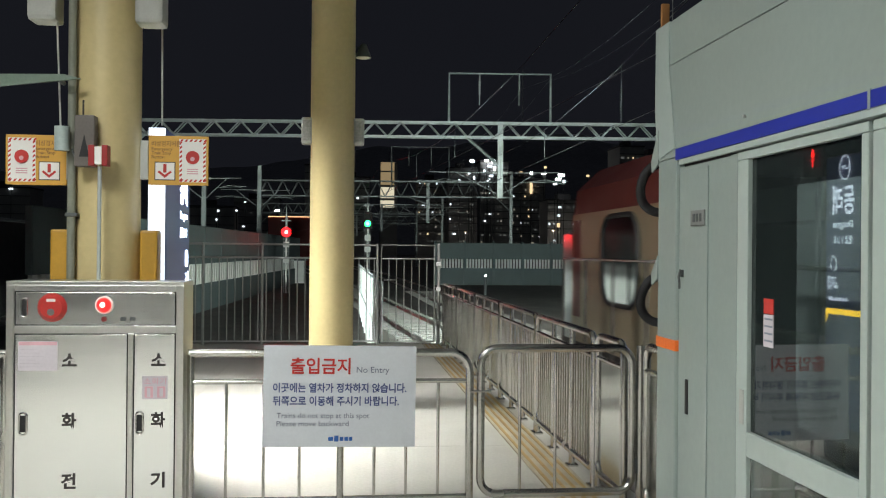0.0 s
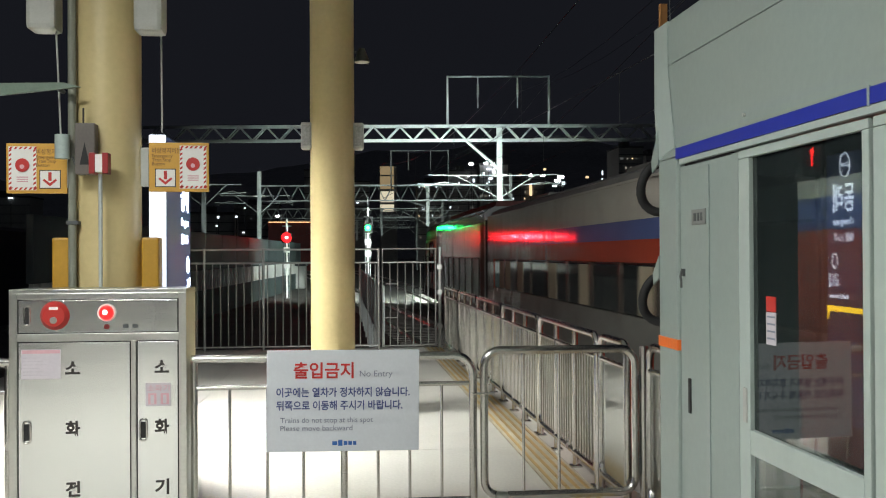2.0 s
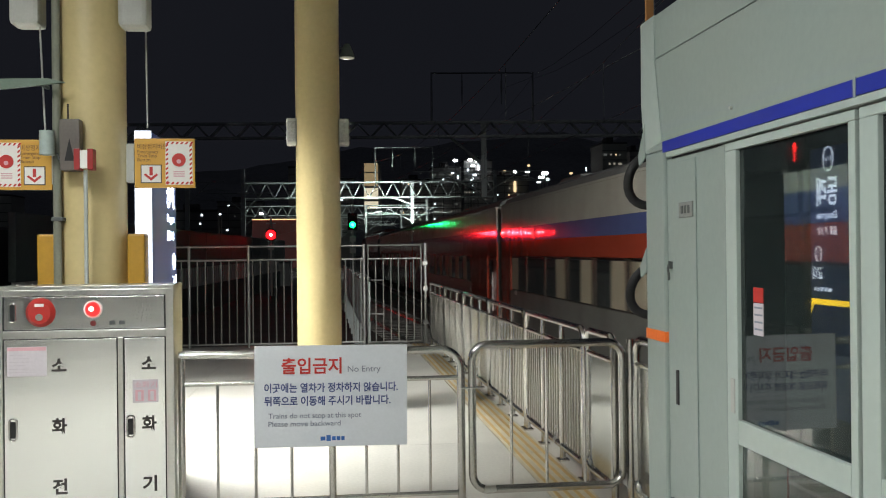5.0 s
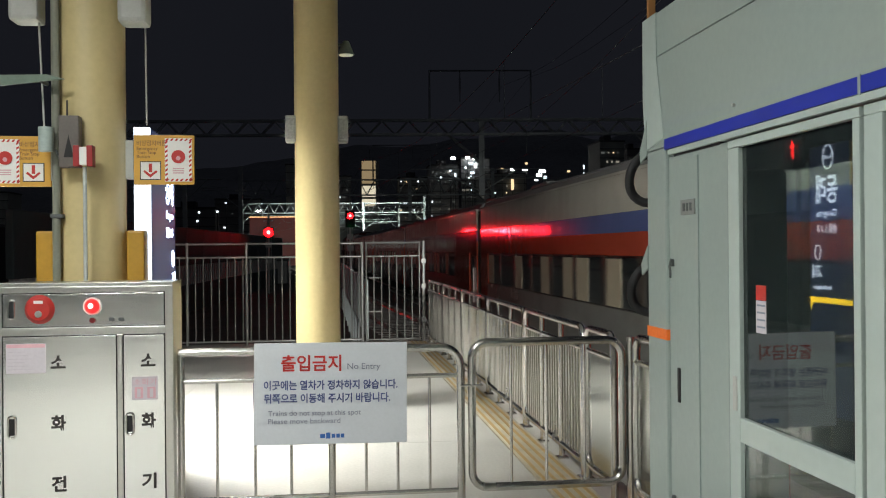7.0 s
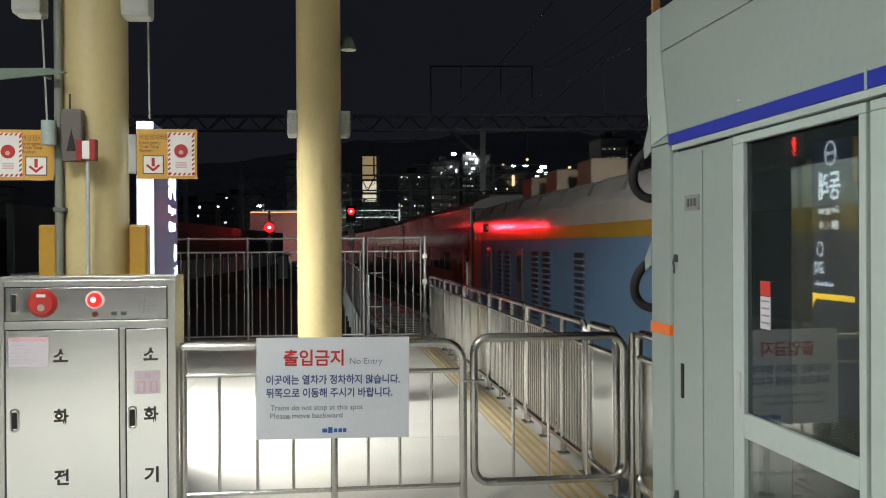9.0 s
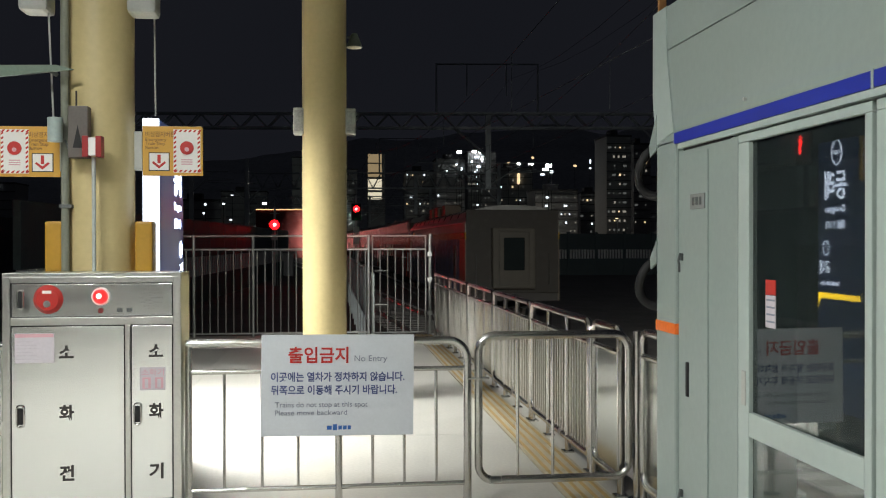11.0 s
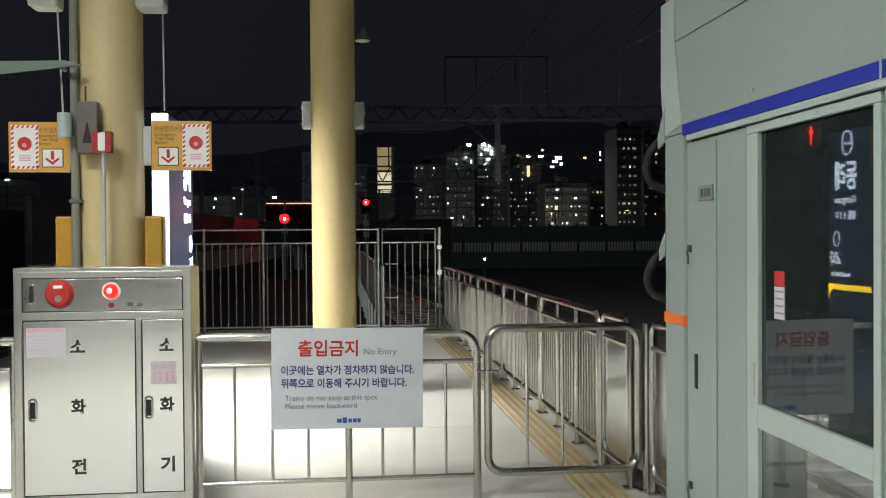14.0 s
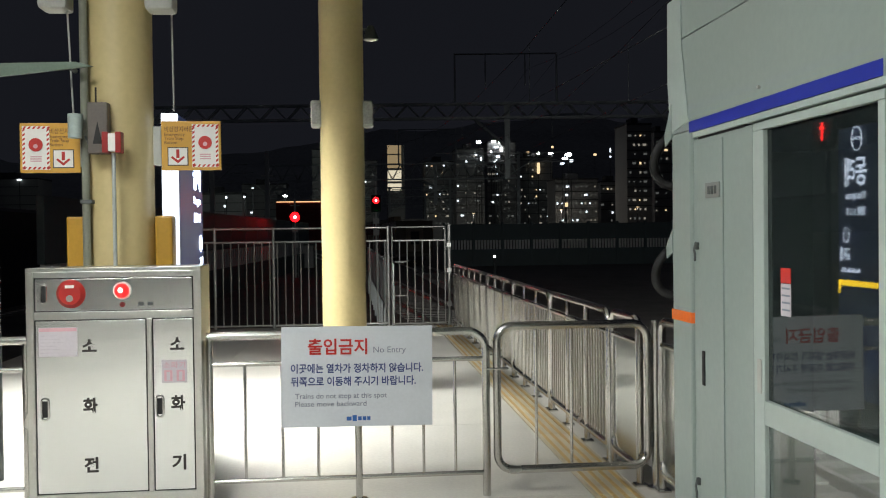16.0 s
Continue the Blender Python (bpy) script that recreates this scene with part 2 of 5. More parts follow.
# ---- mesh helpers ----
def box(bm, x0, x1, y0, y1, z0, z1, bevel=0.0):
    r = bmesh.ops.create_cube(bm, size=1, matrix=Matrix.Translation(((x0 + x1) / 2, (y0 + y1) / 2, (z0 + z1) / 2))
                              @ Matrix.Diagonal((abs(x1 - x0), abs(y1 - y0), abs(z1 - z0), 1)))
    if bevel:
        edges = list({e for v in r["verts"] for e in v.link_edges})
        bmesh.ops.bevel(bm, geom=edges, offset=bevel, segments=2, affect="EDGES", profile=0.6)
    return bm


def rod(bm, a, b, r, n=10, r2=None):
    a, b = Vector(a), Vector(b)
    d = b - a
    m = Matrix.Translation((a + b) / 2) @ d.to_track_quat("Z", "Y").to_matrix().to_4x4()
    made = bmesh.ops.create_cone(bm, cap_ends=True, segments=n, radius1=r, radius2=r if r2 is None else r2, depth=d.length, matrix=m)
    for v in made["verts"]:
        for f in v.link_faces:
            f.smooth = True
    return bm


def tube(bm, pts, r, n=10, closed=False):
    """A round bar swept along points."""
    pts = [Vector(p) for p in pts]
    count = len(pts)
    rings, up = [], None
    for i, p in enumerate(pts):
        before = pts[i - 1] if (i or closed) else None
        after = pts[(i + 1) % count] if (i < count - 1 or closed) else None
        d = ((after - p).normalized() if after is not None else Vector()) + ((p - before).normalized() if before is not None else Vector())
        d.normalize()
        if up is None:
            up = d.orthogonal().normalized()
        up = (up - d * up.dot(d)).normalized()
        side = d.cross(up)
        rings.append([bm.verts.new(p + (up * math.cos(2 * math.pi * k / n) + side * math.sin(2 * math.pi * k / n)) * r) for k in range(n)])
    pairs = list(zip(rings, rings[1:])) + ([(rings[-1], rings[0])] if closed else [])
    for q0, q1 in pairs:
        for k in range(n):
            bm.faces.new((q0[k], q0[(k + 1) % n], q1[(k + 1) % n], q1[k])).smooth = True
    if not closed:
        bm.faces.new(rings[0][::-1])
        bm.faces.new(rings[-1])
    return bm


def rounded(x0, x1, z0, z1, r, y=0.0, seg=6, corners=(1, 1, 1, 1)):
    """Points of a rectangle with rounded corners in a plane of constant y, from the lower left, upwards first."""
    pts = []
    for (cx, cz, a0), on in zip(((x0 + r, z0 + r, 270), (x0 + r, z1 - r, 180), (x1 - r, z1 - r, 90), (x1 - r, z0 + r, 0)), corners):
        for k in range(seg + 1):
            a = radians(a0 - 90 * k / seg)
            pts.append((cx + r * math.cos(a), y, cz + r * math.sin(a)))
    return pts


def prism(bm, outline, y0, y1):
    """Extrude an outline of (x, z) points along y."""
    a = [bm.verts.new((x, y0, z)) for x, z in outline]
    b = [bm.verts.new((x, y1, z)) for x, z in outline]
    k = len(outline)
    for i in range(k):
        bm.faces.new((a[i], a[(i + 1) % k], b[(i + 1) % k], b[i]))
    bm.faces.new(a[::-1])
    bm.faces.new(b)
    return bm


def part(name, bm, material, parent=None, label="", smooth=True):
    """Link a bmesh as one mesh object, under a thing or a part."""
    bmesh.ops.recalc_face_normals(bm, faces=bm.faces)
    if smooth and len(bm.faces) > 40 and not any(f.smooth for f in bm.faces) and any(len(f.verts) == 3 for f in bm.faces):
        for f in bm.faces:
            f.smooth = True
    me = bpy.data.meshes.new(name)
    bm.to_mesh(me)
    bm.free()
    if smooth:
        flags = np.empty(len(me.polygons), dtype=bool)
        me.polygons.foreach_get("use_smooth", flags)
        me.set_sharp_from_angle(angle=radians(38))
        me.polygons.foreach_set("use_smooth", flags)
    me.materials.append(material)
    ob = new(name, me)
    if parent is not None:
        ob.parent = parent
    if label:
        tagged(ob, label)
    return ob


def again(ob, parent=None, name=None, at=(0, 0, 0)):
    """Another object on the same mesh."""
    o = new(name or ob.name.split(".")[0], ob.data)
    o.parent = parent
    o.location = at
    return o


def B():
    return bmesh.new()


def thing(name, label, category, group="", kind="", at=(0, 0, 0)):
    ob = new(name)
    ob.location = at
    return tagged(ob, label, category, group, kind)


def text_part(name, words, size, material, parent, m, label="", wide=0.0, thick=0.0015, bold=0.0):
    """Lettering as a mesh; wide fits it to a width. m: the place of its lower left corner."""
    cu = bpy.data.curves.new(name, "FONT")
    cu.body, cu.size, cu.extrude, cu.offset = words, size, thick, bold
    tmp = new(name, cu)
    dg = bpy.context.evaluated_depsgraph_get()
    dg.update()
    me = bpy.data.meshes.new_from_object(tmp.evaluated_get(dg))
    bpy.data.objects.remove(tmp)
    bpy.data.curves.remove(cu)
    if wide and len(me.vertices):
        co = np.empty(len(me.vertices) * 3)
        me.vertices.foreach_get("co", co)
        co = co.reshape(-1, 3)
        co[:, 0] -= co[:, 0].min()
        co[:, 0] *= wide / max(co[:, 0].max(), 1e-4)
        me.vertices.foreach_set("co", co.ravel())
    me.materials.clear()
    me.materials.append(material)
    ob = new(name, me)
    ob.parent = parent
    ob.matrix_local = m
    if label:
        tagged(ob, label)
    return ob


FRONT = (90, 0, 0)      # faces -y
SIDE = (90, 0, 90)      # faces +x

# ---- platform ----
EDGE = 2.12
RAILZ = -0.95
PLAT_END = 17.25


def build_platform():
    bm = B()
    box(bm, -4.6, EDGE, -26, PLAT_END, RAILZ - 0.6, -0.012)
    slab = tagged(part("platform", bm, M_JOINT), "grey concrete station platform body", "platform", kind="structure")
    # large floor slabs with open joints
    tile = B()
    box(tile, -0.5, 0.5, -0.5, 0.5, -0.03, 0.0)
    xs = [-4.6, -1.53, 1.54]
    ys = [-26 + 2.0 * k for k in range(17)] + [8.26, 10.6, 12.9, 15.1, PLAT_END]
    first = {}
    for x0, x1 in zip(xs, xs[1:]):
        for y0, y1 in zip(ys, ys[1:]):
            key = (round(x1 - x0, 2), round(y1 - y0, 2))
            if key not in first:
                b = B()
                box(b, -key[0] / 2 + 0.002, key[0] / 2 - 0.002, -key[1] / 2 + 0.002, key[1] / 2 - 0.002, -0.03, 0.0)
                first[key] = part("floor_slab", b, M_FLOOR, slab, smooth=False)
                ob = first[key]
            else:
                ob = again(first[key], slab)
            ob.location = ((x0 + x1) / 2, (y0 + y1) / 2, 0)
    tile.free()
    b = B()
    box(b, 1.856, EDGE, -26, PLAT_END, -0.03, 0.0)
    part("edge_strip", b, M_FLOOR, slab, "pale concrete platform edge strip", smooth=False)
    # guiding tiles with four raised bars
    b = B()
    box(b, -0.149, 0.149, -0.149, 0.149, -0.03, 0.002)
    tile0 = part("tactile_tile", b, M_TACTILE, slab, smooth=False)
    b = B()
    for k in range(4):
        x = -0.108 + 0.072 * k
        box(b, x - 0.013, x + 0.013, -0.142, 0.142, 0.0, 0.009, 0.003)
    bars0 = part("tactile_bars", b, M_TACTBAR, tile0, smooth=False)
    tile0.location = (1.70, 16.9, 0)
    for k in range(1, 62):
        tl = again(tile0, slab, at=(1.70, 16.9 - 0.3 * k, 0))
        again(bars0, tl)
    # canopy
    b = B()
    box(b, -5.2, 2.5, -26, 11.4, 5.02, 5.2, 0.02)
    for k in range(19):
        box(b, -5.2, 2.5, -25 + 2 * k, -24.86 + 2 * k, 4.86, 5.02)
    tagged(part("ceiling", b, M_ROOFSHEET), "grey ribbed steel platform canopy", "ceiling", kind="structure")
    for lx, ly, lw, ls in LAMPS:
        t = thing("canopy_light", "white fluorescent fitting hung under the platform canopy", "lamp", "canopy lights", at=(lx, ly, 4.6))
        b = B()
        box(b, -0.7, 0.7, -0.14, 0.14, 0.05, 0.12, 0.01)
        part("housing", b, M_GREY, t)
        for s in (-0.06, 0.06):
            b = B()
            rod(b, (-0.62, s, 0.02), (0.62, s, 0.02), 0.016)
            part("tube", b, G_LAMP, t)
        for s in (-0.5, 0.5):
            b = B()
            rod(b, (s, 0, 0.12), (s, 0, 0.42), 0.01, 6)
            part("hanger", b, M_GREY, t)


def build_track_fill():
    # housing for the added fill light, out of view
    t = thing("trackside_floodlight", "added grey floodlight out of view that brightens the passing train", "lamp", at=(2.62, 2.6, 4.7))
    b = B()
    rod(b, (-0.02, -0.16, 0.03), (0.0, -0.03, 0.0), 0.12, 20, 0.26)
    part("reflector", b, M_GREY, t)
    b = B()
    rod(b, (-0.02, -0.12, 0.05), (-0.15, -0.12, 0.40), 0.02, 8)
    part("arm", b, M_DKGREY, t)


build_track_fill()


# ---- near barrier ----
BY = 6.07


def build_barrier():
    g = "stainless barrier rails across the platform"

    def section(x0, x1, bars, posts, right_round):
        t = thing("barrier_rail", "stainless steel tube barrier rail standing across the platform", "barrier", g, at=(0, BY, 0))
        b = B()
        r = 0.12
        pts = [(x0, 0, 1.04)]
        if right_round:
            pts += [(x1 - r + r * math.sin(radians(a)), 0, 1.04 - r + r * math.cos(radians(a))) for a in range(0, 91, 15)]
            pts += [(x1, 0, 0.0)]
        else:
            pts += [(x1, 0, 1.04)]
        tube(b, pts, 0.026, 12)
        part("top_rail", b, M_STEEL, t)
        for z in (0.865, 0.145):
            b = B()
            rod(b, (x0, 0, z), (x1, 0, z), 0.015)
            part("cross_rail", b, M_STEEL, t)
        for x in bars:
            b = B()
            rod(b, (x, 0, 0.145), (x, 0, 0.865), 0.0095, 8)
            part("bar", b, M_STEEL, t)
        for x in posts:
            b = B()
            rod(b, (x, 0, 0), (x, 0, 1.03), 0.022, 12)
            rod(b, (x, 0, 0), (x, 0, 0.012), 0.055, 14)
            part("post", b, M_STEEL, t)
        return t

    section(-0.835, 0.885, [-0.608, -0.382, -0.165, 0.292, 0.488, 0.688], [-0.82, 0.083], True)
    section(-4.5, -1.87, [-4.3 + 0.22 * k for k in range(11)], [-4.45, -3.2, -1.9], False)
    # hinged gate
    t = thing("barrier_gate", "closed stainless steel tube gate with rounded corners", "gate", at=(0, BY, 0))
    b = B()
    tube(b, rounded(0.955, 1.93, 0.155, 1.065, 0.10), 0.026, 12, True)
    part("gate_frame", b, M_STEEL, t)
    for x in (1.205, 1.432, 1.68):
        b = B()
        rod(b, (x, 0, 0.16), (x, 0, 1.06), 0.010, 8)
        part("bar", b, M_STEEL, t)
    b = B()
    rod(b, (0.88, -0.02, 0.80), (1.02, -0.02, 0.80), 0.008, 8)
    part("latch", b, M_STEEL, t, "small steel latch bolt")
    for z in (0.85, 0.32):
        b = B()
        box(b, 1.938, 1.958, -0.02, 0.02, z - 0.05, z + 0.05, 0.004)
        part("hinge", b, M_DKGREY, t, "dark steel hinge")
    t = thing("gate_post", "round stainless steel gate post", "post", at=(1.985, BY, 0))
    b = B()
    rod(b, (0, 0, 0), (0, 0, 1.08), 0.027, 14)
    part("post", b, M_STEEL, t)
    b = B()
    rod(b, (0, 0, 0), (0, 0, 0.012), 0.06, 14)
    part("base_plate", b, M_STEEL, t)


def build_notice():
    """The no-entry board on its own post, and the writing on it."""
    t = thing("no_entry_sign", "white notice board with red and navy writing on the barrier", "sign")
    t.matrix_world = pose(-0.015, BY - 0.045, 0.022, 0, 0.6, 0)
    b = B()
    box(b, -0.377, 0.550, -0.008, 0.008, 0.45, 1.068, 0.004)
    part("board", b, M_SIGN, t)
    for x in (-0.2, 0.37):
        b = B()
        box(b, x - 0.02, x + 0.02, 0.008, 0.07, 1.0, 1.06, 0.004)
        part("bracket", b, M_STEEL, t, "steel bracket")
    def put(words, x, z, size, wide, material, bold=0.0):
        text_part("lettering", words, size, material, t, pose(x, -0.0095, z, *FRONT), wide=wide, bold=bold)
    put("출입금지", -0.215, 0.905, 0.105, 0.362, M_RED, 0.0022)
    put("No Entry", 0.185, 0.905, 0.052, 0.200, M_GREYTXT)
    put("이곳에는 열차가 정차하지 않습니다.", -0.318, 0.788, 0.062, 0.81, M_NAVY, 0.0012)
    put("뒤쪽으로 이동해 주시기 바랍니다.", -0.318, 0.708, 0.062, 0.765, M_NAVY, 0.0012)
    put("Trains do not stop at this spot", -0.293, 0.627, 0.045, 0.56, M_GREYTXT)
    put("Please move backward", -0.293, 0.578, 0.045, 0.435, M_GREYTXT)
    b = B()
    for k, (x0, x1) in enumerate(((0.02, 0.05), (0.056, 0.082), (0.09, 0.112), (0.118, 0.14), (0.146, 0.166))):
        box(b, x0, x1, -0.0105, -0.008, 0.488 if k != 1 else 0.484, 0.512 if k != 1 else 0.52)
    part("logo", b, M_BLUELOGO, t, "blue printed mark")


def build_cabinet():
    t = thing("fire_hydrant_cabinet", "brushed stainless steel fire hydrant cabinet with red bell", "cabinet", at=(-1.35, 5.95, 0))
    t.scale = (1, 1, 1.010)
    W = 0.505
    b = B()
    box(b, -W, W, 0.012, 0.34, 0.05, 1.44)
    part("body", b, M_CABFRAME, t)
    b = B()
    box(b, -W + 0.02, W - 0.02, 0.03, 0.32, 0.0, 0.05)
    part("plinth", b, M_DKGREY, t, "dark recessed plinth")
    b = B()
    box(b, -W, W, -0.004, 0.345, 1.4405, 1.462, 0.002)
    part("lid", b, M_CABFRAME, t)
    for x0, x1, z0, z1 in ((-W, -W + 0.045, 0.05, 1.44), (W - 0.045, W, 0.05, 1.44), (-W + 0.045, W - 0.045, 1.405, 1.44),
                           (-W + 0.045, W - 0.045, 1.160, 1.205), (-W + 0.045, W - 0.045, 0.05, 0.135), (0.185, 0.215, 0.135, 1.160)):
        b = B()
        box(b, x0, x1, -0.004, 0.012, z0, z1, 0.003)
        part("frame", b, M_CABFRAME, t)
    # black sheet that paints the shade in the gaps round the doors
    b = B()
    box(b, -W + 0.04, W - 0.04, 0.008, 0.0116, 0.13, 1.41)
    part("seal", b, M_DARK, t, "dark sheet painted as the shade in the door gaps")
    b = B()
    box(b, -W + 0.052, W - 0.052, 0.002, 0.014, 1.212, 1.398, 0.0015)
    panel = part("bell_panel", b, M_CAB, t)
    for x0, x1, hx in ((-W + 0.05, 0.18, -0.405), (0.22, W - 0.05, 0.255)):
        b = B()
        box(b, x0 + 0.002, x1 - 0.002, 0.0, 0.014, 0.142, 1.153, 0.0015)
        door = part("door", b, M_CAB, t)
        b = B()
        tube(b, rounded(hx - 0.02, hx + 0.02, 0.575, 0.70, 0.018, -0.004), 0.006, 8, True)
        handle = part("handle", b, M_STEEL, door, "recessed chrome pull handle")
        b = B()
        box(b, hx - 0.013, hx + 0.013, -0.006, 0.0, 0.59, 0.685, 0.003)
        part("grip", b, M_DARK, door)
    b = B()
    tube(b, rounded(-0.42, -0.388, 1.255, 1.365, 0.014, 0.0), 0.005, 8, True)
    part("handle", b, M_STEEL, panel)
    b = B()
    box(b, -0.413, -0.395, -0.003, 0.002, 1.262, 1.358)
    part("grip", b, M_DARK, panel)
    # bell
    b = B()
    rod(b, (-0.247, -0.028, 1.31), (-0.247, 0.002, 1.31), 0.062, 32, 0.084)
    bell = part("alarm_bell", b, mat("red_bell_paint", (0.42, 0.03, 0.025), 0.35, 0, 8, 0.1, 0.0), t, "red domed fire alarm bell")
    b = B()
    rod(b, (-0.247, -0.034, 1.285), (-0.247, -0.026, 1.285), 0.02, 16)
    part("hub", b, M_CABFRAME, bell)
    b = B()
    box(b, -0.272, -0.222, -0.031, -0.027, 1.345, 1.362)
    part("plate", b, M_WHITE, bell)
    # pilot lamp
    b = B()
    rod(b, (0.048, -0.012, 1.325), (0.048, 0.002, 1.325), 0.052, 28)
    ring = part("lamp_ring", b, M_WHITE, t, "white lamp ring")
    b = B()
    bmesh.ops.create_uvsphere(b, u_segments=20, v_segments=10, radius=0.043, matrix=Matrix.Translation((0.048, -0.010, 1.325)))
    lamp = part("pilot_lamp", b, G_BELL, t, "glowing red pilot lamp dome")
    b = B()
    bmesh.ops.create_uvsphere(b, u_segments=12, v_segments=8, radius=0.017, matrix=Matrix.Translation((0.048, -0.042, 1.328)))
    part("bulb", b, G_BELLCORE, lamp)
    b = B()
    rod(b, (0.048, -0.008, 1.243), (0.048, 0.002, 1.243), 0.016, 16)
    part("button", b, mat("dark_red_button", (0.16, 0.02, 0.02), 0.4), t)
    for x in (0.155, 0.21):
        b = B()
        box(b, x - 0.016, x + 0.016, -0.005, 0.002, 1.234, 1.256, 0.002)
        part("socket", b, M_DKGREY, t)
    b = B()
    for ring_r in (0.0, 0.016, 0.032, 0.048, 0.064):
        for k in range(max(1, int(ring_r * 220))):
            a = 2 * math.pi * k / max(1, int(ring_r * 220))
            rod(b, (0.335 + ring_r * math.cos(a), 0.0, 1.315 + ring_r * math.sin(a)), (0.335 + ring_r * math.cos(a), 0.003, 1.315 + ring_r * math.sin(a)), 0.0032, 6)
    part("speaker_grille", b, M_DARK, t)
    for words, x, zs in (("소화전", -0.188, (0.968, 0.618, 0.268)), ("소화기", 0.32, (0.968, 0.618, 0.268))):
        for ch, z in zip(words, zs):
            text_part("lettering", ch, 0.095, M_BLACK, t, pose(x, -0.0035, z, *FRONT), wide=0.082, bold=0.0028)
    b = B()
    box(b, -0.435, -0.215, -0.003, 0.0, 0.945, 1.115)
    lab = part("label_sheet", b, M_PAPER, t, "faded pink and white instruction label")
    b = B()
    box(b, -0.432, -0.218, -0.0045, -0.002, 1.092, 1.112)
    part("label_band", b, M_PINK, lab)
    for k in range(6):
        b = B()
        box(b, -0.425, -0.33 + 0.02 * (k % 3), -0.0045, -0.002, 1.065 - 0.02 * k, 1.070 - 0.02 * k)
        part("writing_bar", b, mat("faint_grey_print", (0.50, 0.46, 0.50), 0.6, bump=0), lab)
    b = B()
    box(b, 0.268, 0.415, -0.003, 0.0, 0.775, 0.91)
    lab = part("label_sheet", b, M_PAPER, t, "small pink extinguisher label")
    text_part("lettering", "소화기", 0.042, M_PINK, t, pose(0.278, -0.0045, 0.865, *FRONT), wide=0.128)
    for x in (0.283, 0.355):
        b = B()
        box(b, x, x + 0.048, -0.0048, -0.002, 0.785, 0.85, 0.001)
        mark = part("pictogram", b, M_PINK, lab)
        b = B()
        box(b, x + 0.014, x + 0.034, -0.0065, -0.0045, 0.79, 0.84)
        part("pictogram_mark", b, M_PAPER, lab)
    b = B()
    box(b, 0.27, 0.43, -0.0025, 0.003, 1.166, 1.185)
    part("maker_plate", b, M_WHITE, t)


def build_pillars():
    t = thing("round_pillar", "thick cream-painted round steel pillar holding the canopy", "pillar", "cream canopy pillars", at=(-1.455, 6.62, 0))
    b = B()
    rod(b, (0, 0, 0), (0, 0, 5.02), 0.215, 48)
    part("shaft", b, M_PILLAR, t)
    b = B()
    rod(b, (0, 0, 0), (0, 0, 0.05), 0.30, 40)
    part("base_ring", b, M_STEEL, t)
    for s in (-1, 1):
        b = B()
        o = -0.255 if s < 0 else 0.30
        box(b, o - 0.055, o + 0.055, -0.16, 0.12, 1.0, 1.79, 0.015)
        part("corner_padding", b, M_YELLOW, t, "dull yellow protective padding")
    t2 = thing("round_pillar", "cream-painted round steel pillar beyond the barrier", "pillar", "cream canopy pillars", at=(-0.018, 10.0, 0))
    b = B()
    rod(b, (0, 0, 0), (0, 0, 5.02), 0.226, 48)
    part("shaft", b, M_PILLAR, t2)
    b = B()
    rod(b, (0, 0, 0), (0, 0, 0.05), 0.31, 40)
    part("base_ring", b, M_STEEL, t2)
    for s in (-1, 1):
        sp = thing("loudspeaker", "small grey box loudspeaker clamped to the pillar", "loudspeaker", "pillar loudspeakers", at=(-0.015 + s * 0.265, 10.0, 2.755))
        b = B()
        box(b, -0.055, 0.055, -0.09, 0.09, 0.0, 0.27, 0.018)
        part("case", b, M_GREY, sp)
        b = B()
        box(b, -0.045, 0.045, -0.094, -0.088, 0.03, 0.24, 0.003)
        part("grille", b, mat("grey_grille", (0.30, 0.31, 0.30), 0.7, 0, 60, 0.2, 0.003), sp)
        b = B()
        box(b, -s * 0.055 - 0.02, -s * 0.055 + 0.02, -0.03, 0.03, 0.1, 0.16)
        part("clamp", b, M_DKGREY, sp)
    # dark shaded lamp on the far pillar
    lp = thing("pillar_lamp", "small dark shaded lamp on the far pillar", "lamp", at=(0.29, 10.0, 3.665))
    b = B()
    rod(b, (0, 0, 0.0), (0, 0, 0.14), 0.085, 24, 0.03)
    part("shade", b, M_DKGREY, lp)
    b = B()
    rod(b, (0, 0, -0.006), (0, 0, 0.0), 0.075, 24)
    part("diffuser", b, mat("pale_diffuser", (0.7, 0.68, 0.6), 0.5), lp)
    b = B()
    rod(b, (-0.16, 0, 0.1), (0, 0, 0.1), 0.012, 8)
    part("arm", b, M_DKGREY, lp)
    for x in (-1.80, -1.145):
        sp = thing("hanging_loudspeaker", "grey box loudspeaker hung high beside the pillar", "loudspeaker", "high loudspeakers", at=(x, 6.45, 3.10))
        b = B()
        box(b, -0.09, 0.09, -0.1, 0.1, 0.0, 0.36, 0.03)
        part("case", b, M_GREY, sp)
        b = B()
        rod(b, (0, 0, 0.36), (0, 0, 1.98), 0.014, 8)
        part("hanger_rod", b, M_DKGREY, sp)
        if x < -1.5:
            b = B()
            rod(b, (0.07, 0, 0.01), (0.10, 0, -0.72), 0.006, 6)
            part("cable", b, M_GREY, sp)
    # conduit, junction box, strobe post
    c = thing("conduit", "grey vertical cable conduit strapped to the pillar", "pipe", at=(-1.625, 6.42, 0))
    b = B()
    rod(b, (0, 0, 0), (0, 0, 5.02), 0.026, 12)
    part("pipe", b, mat("grey_green_conduit", (0.20, 0.21, 0.17), 0.5), c)
    for z in (1.87,):
        b = B()
        box(b, -0.032, 0.045, -0.03, 0.03, z, z + 0.025, 0.004)
        part("strap", b, M_DKGREY, c)
